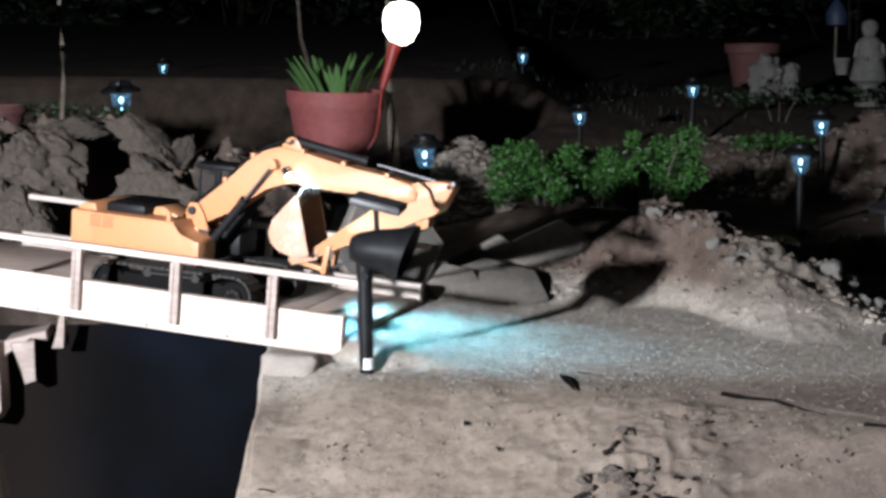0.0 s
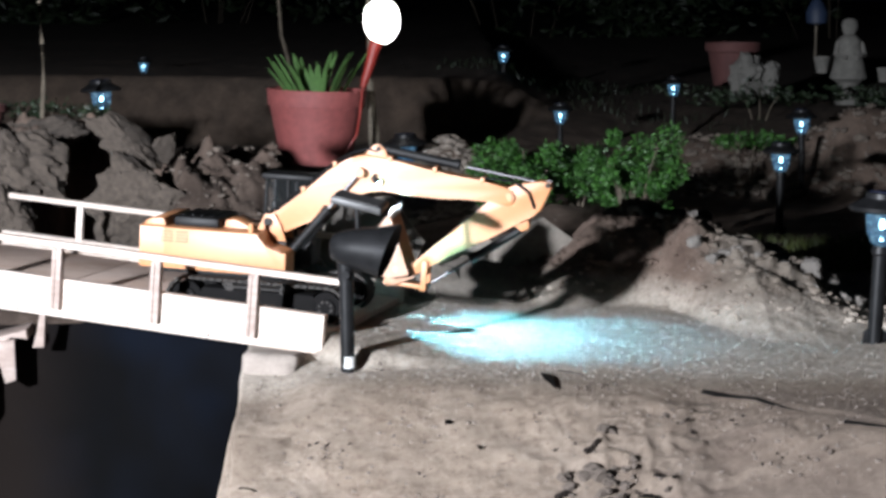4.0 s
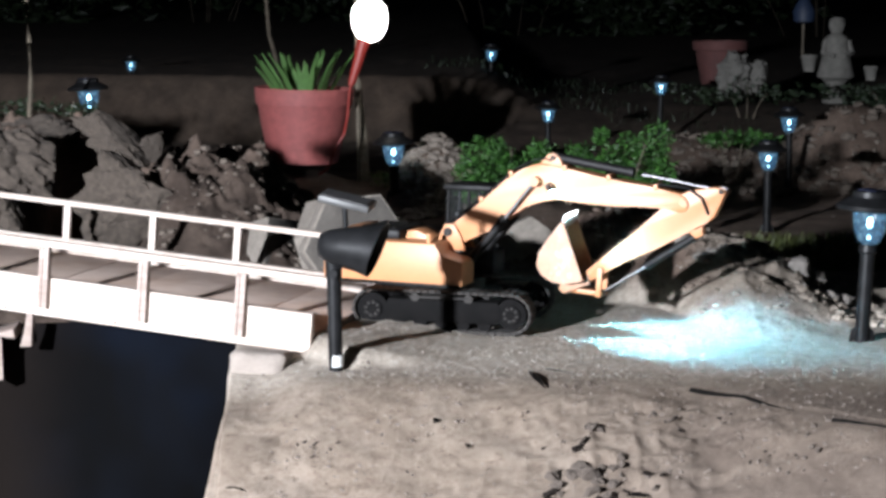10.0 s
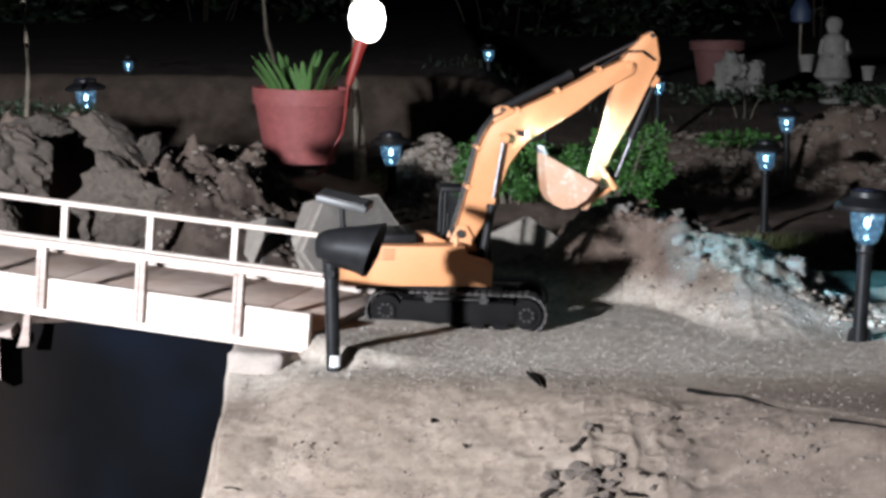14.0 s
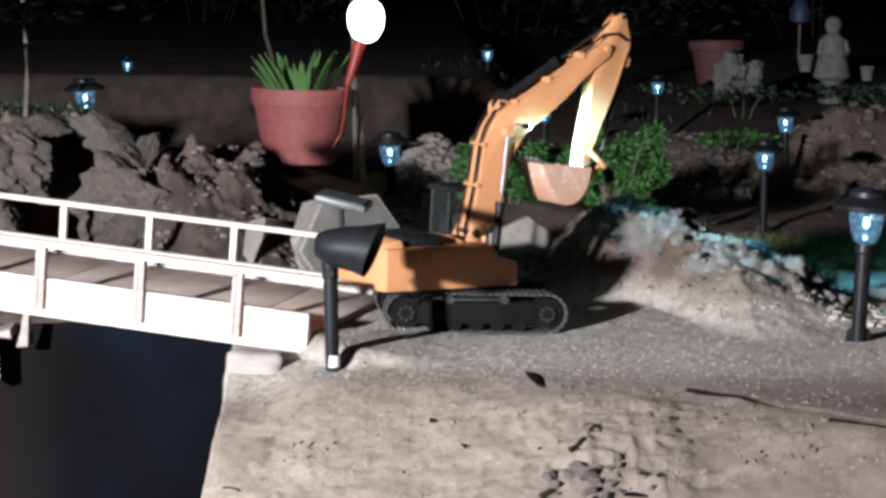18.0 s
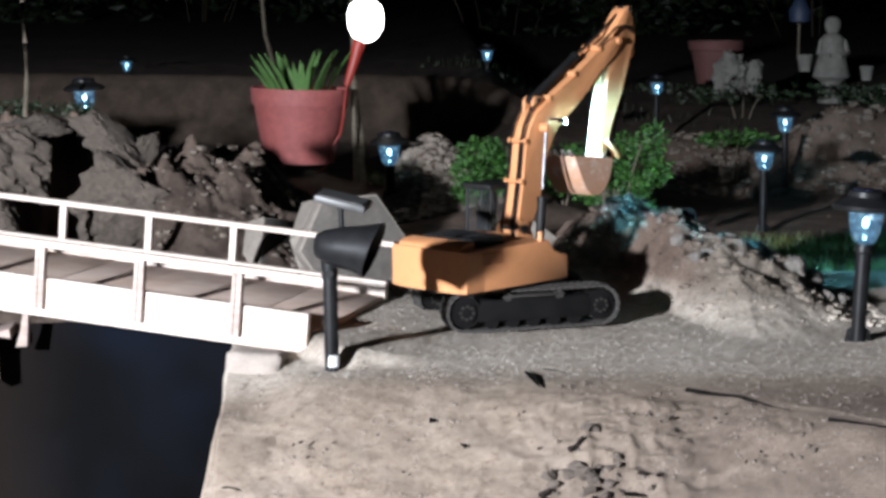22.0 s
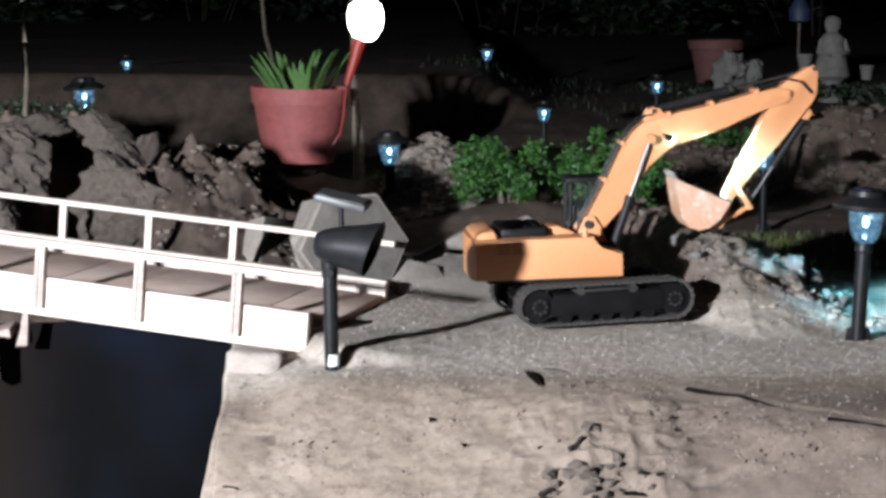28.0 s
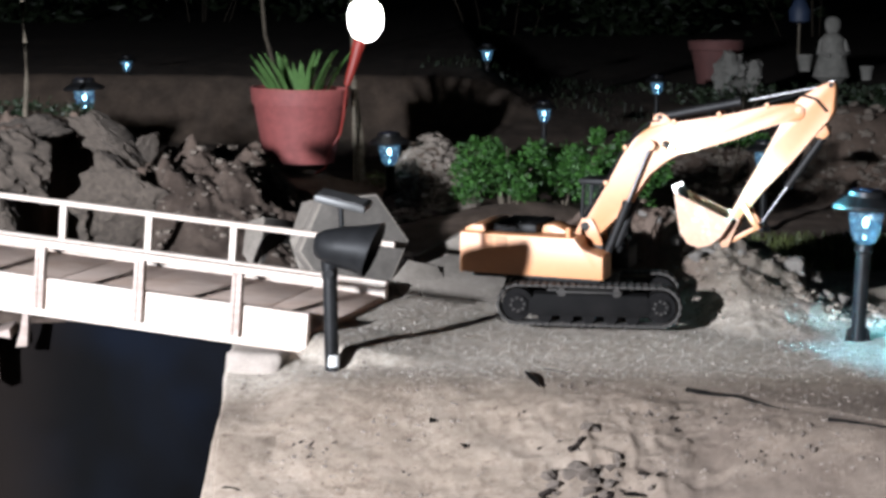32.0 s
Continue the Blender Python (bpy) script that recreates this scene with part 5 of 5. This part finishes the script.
def grass(name, area, count, h, material, label, seed, keep=None):
    r = np.random.RandomState(seed)
    verts, faces = [], []
    xs, ys = r.uniform(area[0], area[1], count), r.uniform(area[2], area[3], count)
    if keep is not None:
        ok = keep(xs, ys)
        xs, ys = xs[ok], ys[ok]
    for x, y, z in zip(xs, ys, height(xs, ys) - 0.003):
        a, hh = r.uniform(0, 6.28), h * r.uniform(0.4, 1.2)
        dx, dy = 0.5 * hh * r.uniform(-1, 1), 0.5 * hh * r.uniform(-1, 1)
        wx, wy = 0.0022 * math.cos(a), 0.0022 * math.sin(a)
        n = len(verts)
        verts += [(x - wx, y - wy, z), (x + wx, y + wy, z), (x + dx * 0.4 + wx * 0.7, y + dy * 0.4 + wy * 0.7, z + hh * 0.6), (x + dx * 0.4 - wx * 0.7, y + dy * 0.4 - wy * 0.7, z + hh * 0.6), (x + dx, y + dy, z + hh)]
        faces += [(n, n + 1, n + 2, n + 3), (n + 3, n + 2, n + 4)]
    return tagged(new(name, soup(name, verts, faces, material)), label, "grass", kind="stuff")


grass("grass", (0.7, 1.7, 1.0, 2.15), 8000, 0.035, dry_grass, "short dry green grass behind the mound", 21, lambda x, y: value_noise(x * 4, y * 4) > 0.35)
grass("grass", (-1.6, 2.6, 4.3, 6.5), 2600, 0.035, leaf_dark, "dark grass at the back of the garden", 22, lambda x, y: (x > -0.1) & (value_noise(x * 2, y * 2) > 0.4))

# ---- saplings, hedge ----
def sapling(x, y, z1, r, bend, label):
    z0 = ground_z(x, y) - 0.03
    pts = [(x + bend * math.sin(3.1 * k / 8) + 0.004 * math.sin(2.3 * k), y, z0 + (z1 - z0) * k / 8) for k in range(9)]
    ob = thing("sapling", tube(bmesh.new(), pts, r, 10, r * 0.6), bark, label, "tree")
    part("limb", tube(bmesh.new(), [pts[7], (pts[7][0] + 0.05, y, z1 + 0.02), (pts[7][0] + 0.08, y, z1 + 0.12)], r * 0.5, 7, r * 0.2), bark, ob)


sapling(-1.09, 1.6, 0.9, 0.0075, 0.006, "thin bare grey sapling on the dirt heap")
sapling(-0.72, 4.9, 1.0, 0.009, -0.06, "thin bare dark sapling at the back")
for i, (x, y, z, sx, sz) in enumerate(((-5.2, 15.0, 0.9, 2.0, 1.3), (-2.4, 15.6, 0.9, 2.0, 1.3), (0.6, 15.8, 1.0, 2.1, 1.3), (3.6, 15.2, 1.0, 2.0, 1.4), (6.4, 15.5, 1.0, 2.0, 1.3))):
    bush("hedge_bush", (x, y, z), (sx, 0.5, sz), 2600, 0.14, leaf_dark, "dark hedge at the back of the night garden", 40 + i, 5, "hedge")

# ---- ornaments at the back ----
b = lathe(bmesh.new(), [(0.052, 0.0), (0.056, 0.012), (0.046, 0.03), (0.042, 0.085), (0.06, 0.1), (0.08, 0.112), (0.078, 0.122), (0.068, 0.16), (0.056, 0.215), (0.05, 0.25), (0.052, 0.272), (0.036, 0.288), (0.023, 0.298), (0.032, 0.315), (0.036, 0.335), (0.03, 0.356), (0.012, 0.366)], 26)
tube(b, [(0.046, -0.01, 0.262), (0.062, -0.03, 0.215), (0.018, -0.062, 0.2)], 0.014, 10, 0.01)
tube(b, [(-0.046, -0.01, 0.262), (-0.062, -0.03, 0.215), (-0.018, -0.062, 0.2)], 0.014, 10, 0.01)
ob = thing("garden_statue", b, stone_grey, "weathered grey stone garden statue on a pedestal", "statue", smooth=60)
ob.location = (1.655, 4.8, 0.128)


# terracotta darkened: the weak light on these pots is in the colour
dim_clay = surface("dim_clay", (0.062, 0.0217, 0.01984), (0.0992, 0.0341, 0.02976), 0.8, 0, 12, 0.3, 0.002)


def small_pot(x, y, z, r, h, material, label):
    p = lathe(bmesh.new(), [(r * 0.68, 0), (r * 0.9, h * 0.78), (r, h * 0.8), (r * 1.02, h), (r * 0.9, h), (r * 0.86, h * 0.85), (r * 0.8, h * 0.84)], 26)
    o = thing("flower_pot", p, material, label, "flower pot")
    o.location = (x, y, z)
    return o


small_pot(1.19, 5.0, 0.2, 0.12, 0.185, dim_clay, "dim terracotta pot among the ornaments at the back")
small_pot(1.55, 4.85, 0.26, 0.035, 0.07, stone_grey, "small pale stone pot beside the statue")
small_pot(1.8, 4.78, 0.225, 0.03, 0.06, stone_grey, "small pale stone pot beside the statue")
small_pot(-1.36, 2.0, 0.2, 0.085, 0.1, dim_clay, "dim clay pot behind the dirt heap")
b = stone_data(77, 4, 0.7, 1.0, 0.3)
ob = thing("stone_ornament", b, stone_grey, "round pale pitted stone ornament", "ornament", smooth=50)
ob.matrix_basis = pose(1.215, 4.75, 0.25, 0, 0, 30) @ Matrix.Diagonal((0.085, 0.08, 0.1, 1))
ob = thing("stone_ornament", stone_data(78, 4, 0.7, 1.0, 0.3), stone_grey, "small pale pitted stone ornament", "ornament", smooth=50)
ob.matrix_basis = pose(1.31, 4.75, 0.23, 0, 0, 80) @ Matrix.Diagonal((0.05, 0.05, 0.08, 1))
b = lathe(bmesh.new(), [(0.02, 0), (0.05, 0.01), (0.055, 0.06), (0.03, 0.11), (0.01, 0.13)], 18)
ob = thing("blue_ornament", b, blue_cloth, "dim blue hanging ornament at the back", "ornament")
ob.location = (1.735, 6.0, 0.44)
thing("garden_cane", tube(bmesh.new(), [(1.735, 6.03, 0.1), (1.737, 6.02, 0.35), (1.735, 6.0, 0.6)], 0.006, 8), stake_wood, "thin cane that carries the blue ornament", "cane")

# ---- black liner in the channel ----
r = 26
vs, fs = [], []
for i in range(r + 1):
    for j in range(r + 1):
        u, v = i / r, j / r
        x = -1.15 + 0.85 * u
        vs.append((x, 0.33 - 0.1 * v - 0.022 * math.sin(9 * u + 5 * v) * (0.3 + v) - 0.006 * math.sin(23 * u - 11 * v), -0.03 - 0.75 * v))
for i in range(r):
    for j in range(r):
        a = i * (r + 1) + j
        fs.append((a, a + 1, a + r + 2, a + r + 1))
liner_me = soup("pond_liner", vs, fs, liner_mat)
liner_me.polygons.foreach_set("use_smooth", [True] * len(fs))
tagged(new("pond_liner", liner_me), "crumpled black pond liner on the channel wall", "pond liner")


def motions():
    # seconds, x, y, z, heading, pitch, swing, boom, stick, bucket (degrees)
    rows = [
        (0, -0.526, 0.173, 0.045, -21.1, -3.5, -1.3, 9.8, -155.3, 246.0),
        (0.5, -0.499, 0.164, 0.042, -20.8, -3.5, -1.2, 9.8, -154.6, 246.1),
        (1, -0.473, 0.156, 0.039, -20.8, -3.4, -1.2, 9.7, -153.9, 246.2),
        (1.5, -0.449, 0.149, 0.036, -20.6, -3.1, -1.1, 9.4, -153.3, 246.2),
        (2, -0.424, 0.140, 0.034, -20.5, -2.9, -1.2, 8.9, -152.6, 246.3),
        (2.5, -0.402, 0.129, 0.033, -19.1, -3.2, -0.9, 8.9, -152.0, 246.4),
        (3, -0.383, 0.115, 0.032, -16.0, -3.2, 0.1, 9.9, -150.9, 246.5),
        (3.5, -0.371, 0.109, 0.031, -13.4, -3.1, 0.5, 10.1, -149.7, 246.5),
        (5.5, -0.277, 0.118, 0.025, -1.2, -2.4, 0.0, 8.5, -147.5, 246.8),
        (6, -0.251, 0.118, 0.023, -1.0, -1.9, 0.1, 9.2, -147.9, 246.9),
        (6.5, -0.221, 0.122, 0.022, -1.6, -1.1, 0.1, 8.5, -148.1, 247.0),
        (7, -0.193, 0.127, 0.020, -2.8, -0.7, -0.2, 8.5, -148.2, 247.1),
        (7.5, -0.159, 0.139, 0.015, -3.4, -0.1, 0.3, 8.8, -148.6, 247.1),
        (8, -0.126, 0.146, 0.012, -5.5, -0.3, 0.2, 9.1, -148.8, 247.2),
        (8.5, -0.091, 0.150, 0.009, -7.9, 0.0, -0.8, 9.0, -149.3, 247.3),
        (9, -0.051, 0.157, 0.007, -10.8, 0.2, -4.8, 9.3, -150.0, 247.4),
        (9.5, -0.014, 0.158, 0.004, -13.2, -0.3, -6.0, 9.1, -150.3, 247.4),
        (10, 0.016, 0.160, 0.002, -13.9, -0.4, -6.5, 9.3, -150.1, 247.5),
        (10.5, 0.040, 0.162, -0.000, -13.3, -0.5, -7.1, 9.8, -150.5, 247.6),
        (11, 0.044, 0.164, -0.000, -12.5, -0.5, -7.2, 14.0, -150.2, 247.7),
        (11.5, 0.042, 0.166, -0.000, -11.5, -0.6, -6.6, 18.5, -149.9, 247.7),
        (12, 0.039, 0.169, -0.001, -9.6, -0.8, -6.2, 23.3, -149.9, 247.8),
        (12.5, 0.036, 0.176, -0.002, -7.6, -1.0, -5.3, 28.3, -149.8, 247.9),
        (13, 0.031, 0.185, -0.003, -5.7, -1.2, -2.6, 33.8, -150.0, 248.0),
        (13.5, 0.028, 0.194, -0.005, -4.0, -1.3, 3.4, 39.6, -150.1, 249.5),
        (14, 0.027, 0.196, -0.006, -3.5, -1.5, 11.3, 45.4, -150.7, 253.2),
        (14.5, 0.026, 0.190, -0.005, -2.3, -1.8, 17.6, 50.8, -152.5, 257.0),
        (16.5, 0.004, 0.160, 0.000, 8.4, -3.1, 14.2, 51.2, -150.0, 272.0),
        (17, 0.018, 0.152, 0.000, 8.1, -3.0, 14.6, 51.2, -149.7, 272.0),
        (17.5, 0.038, 0.147, 0.001, 6.5, -2.7, 17.3, 50.8, -149.9, 272.0),
        (18, 0.044, 0.149, 0.001, 7.8, -1.8, 23.1, 49.9, -150.8, 272.0),
        (18.5, 0.047, 0.156, 0.002, 9.8, -0.9, 27.1, 49.5, -151.3, 272.0),
        (19, 0.051, 0.163, 0.000, 12.1, -0.2, 30.1, 49.3, -151.6, 272.0),
        (19.5, 0.051, 0.170, 0.000, 14.3, 0.2, 30.8, 49.6, -152.0, 272.0),
        (20, 0.065, 0.174, -0.000, 14.9, 0.6, 30.3, 49.4, -151.8, 272.0),
        (20.5, 0.082, 0.176, 0.001, 14.9, 0.9, 30.5, 49.3, -151.7, 272.0),
        (21, 0.099, 0.177, 0.002, 15.2, 0.8, 30.1, 49.4, -151.4, 272.0),
        (21.5, 0.115, 0.179, 0.003, 16.3, 0.7, 29.4, 49.5, -151.3, 272.0),
        (22, 0.135, 0.183, 0.003, 16.9, 0.6, 28.9, 49.6, -151.2, 272.0),
        (22.5, 0.153, 0.189, 0.004, 18.3, 0.9, 27.8, 49.7, -150.3, 272.0),
        (23, 0.173, 0.195, 0.004, 17.7, 1.2, 19.4, 45.3, -149.9, 272.0),
        (23.5, 0.203, 0.197, 0.007, 14.3, 0.8, 8.8, 37.6, -149.9, 272.0),
        (24, 0.220, 0.195, 0.008, 14.1, 1.2, -1.0, 30.9, -151.2, 272.0),
        (24.5, 0.241, 0.198, 0.008, 14.5, 1.5, -6.1, 30.8, -150.9, 272.0),
        (25, 0.266, 0.205, 0.009, 15.4, 1.8, -8.4, 31.5, -151.6, 272.0),
        (25.5, 0.277, 0.209, 0.010, 15.2, 2.2, -8.8, 31.6, -151.7, 272.0),
        (27.5, 0.278, 0.211, 0.009, 15.0, 2.3, -8.0, 31.2, -151.7, 272.0),
        (28, 0.280, 0.201, 0.010, 12.6, 1.6, -6.6, 31.0, -151.4, 272.0),
        (28.5, 0.268, 0.181, 0.011, 4.3, 0.3, -12.2, 30.8, -150.2, 272.0),
        (29, 0.256, 0.171, 0.012, -2.3, -0.5, -13.6, 30.7, -149.5, 272.0),
        (29.5, 0.254, 0.171, 0.011, -4.9, -0.7, -14.7, 30.5, -149.8, 272.0),
        (30, 0.254, 0.170, 0.011, -4.9, -0.6, -15.0, 30.4, -149.6, 272.0),
        (30.5, 0.265, 0.168, 0.011, -4.9, -0.5, -14.3, 30.4, -149.7, 272.0),
        (31, 0.276, 0.164, 0.012, -5.5, -0.7, -13.5, 30.4, -149.5, 272.0),
        (31.5, 0.277, 0.162, 0.012, -5.9, -0.6, -13.5, 30.3, -149.6, 272.0),
        (32, 0.277, 0.162, 0.012, -6.0, -0.6, -13.5, 30.3, -149.6, 272.0),
    ]
    keyed = {}

    def put(ob, t, m):
        keyed.setdefault(ob.name, (ob, []))[1].append((t, m))

    def ry(deg):
        return Matrix.Rotation(-radians(deg), 4, "Y")

    def aim(p, q):
        d = q - p
        return Matrix.Translation(p) @ ry(math.degrees(math.atan2(d.z, d.x)))

    full = []
    for a, c in zip(rows, rows[1:]):
        full.append(a)
        gap = c[0] - a[0]
        if gap > 1:
            for s in (0.25, 0.5, 0.75):
                full.append(tuple(u + (v - u) * s for u, v in zip(a, c)))
    full.append(rows[-1])
    roll, last = 0.0, None
    for t, x, y, z, head, pitch, swing, up, st, bk in full:
        put(exc, t, Matrix.Translation((x, y, z)) @ Matrix.Rotation(radians(head), 4, "Z") @ ry(pitch))
        turn = Matrix.Rotation(radians(swing), 4, "Z")
        put(house, t, turn)
        mb = Matrix.Translation((FOOT[0], 0, FOOT[1])) @ ry(up)
        ms = mb @ Matrix.Translation((BOOM_L, 0, 0)) @ ry(st)
        mk = ms @ Matrix.Translation((STICK_L, 0, 0)) @ ry(bk)
        put(boom, t, turn @ mb)
        put(stick, t, turn @ ms)
        put(bucket, t, turn @ mk)
        for (barrel, piston), yy in boom_cyls:
            p, q = Vector((0.035, yy, 0.118)), mb @ Vector((CYL[0], yy, CYL[1]))
            m = aim(p, q)
            put(barrel, t, turn @ m)
            put(piston, t, turn @ Matrix.Translation(q - p) @ m)
        p, q = mb @ Vector((0.2184, 0, 0.1105)), ms @ Vector((-0.0656, 0, 0.0232))
        m = aim(p, q)
        put(stick_cyl[0], t, turn @ m)
        put(stick_cyl[1], t, turn @ Matrix.Translation(q - p) @ m)
        # linkage at the stick's lower end
        e, h = ms @ Vector((LINK_S[0], 0, LINK_S[1])), mk @ Vector((-0.0093, 0, 0.0437))
        gapv = h - e
        g = min(max(gapv.length, 0.03), 0.108)
        along = (0.0436 ** 2 - 0.0655 ** 2 + g * g) / (2 * g)
        off = math.sqrt(max(0.0436 ** 2 - along ** 2, 1e-8))
        u = gapv.normalized()
        side = Vector((-u.z, 0, u.x))
        if side.dot(ms.to_3x3() @ Vector((0, 0, 1))) < 0:
            side = -side
        j = e + u * along + side * off
        m = aim(e, j)
        for la in links:
            put(la, t, turn @ m)
        put(link_h, t, turn @ aim(j, h))
        p = ms @ Vector((0.0171, 0, 0.0586))
        m = aim(p, j)
        put(bucket_cyl[0], t, turn @ m)
        put(bucket_cyl[1], t, turn @ Matrix.Translation(j - p) @ m)
        here = Vector((x, y, 0))
        if last is not None:
            step_v = here - last[0]
            roll += step_v.dot(Vector((math.cos(radians(head)), math.sin(radians(head)), 0))) / 0.038
        last = (here,)
        for w, wx, wy in wheels:
            put(w, t, Matrix.Translation((wx, wy, 0.0395)) @ Matrix.Rotation(roll, 4, "Y"))
    for ob, ms in keyed.values():
        walk(ob, ms)


motions()
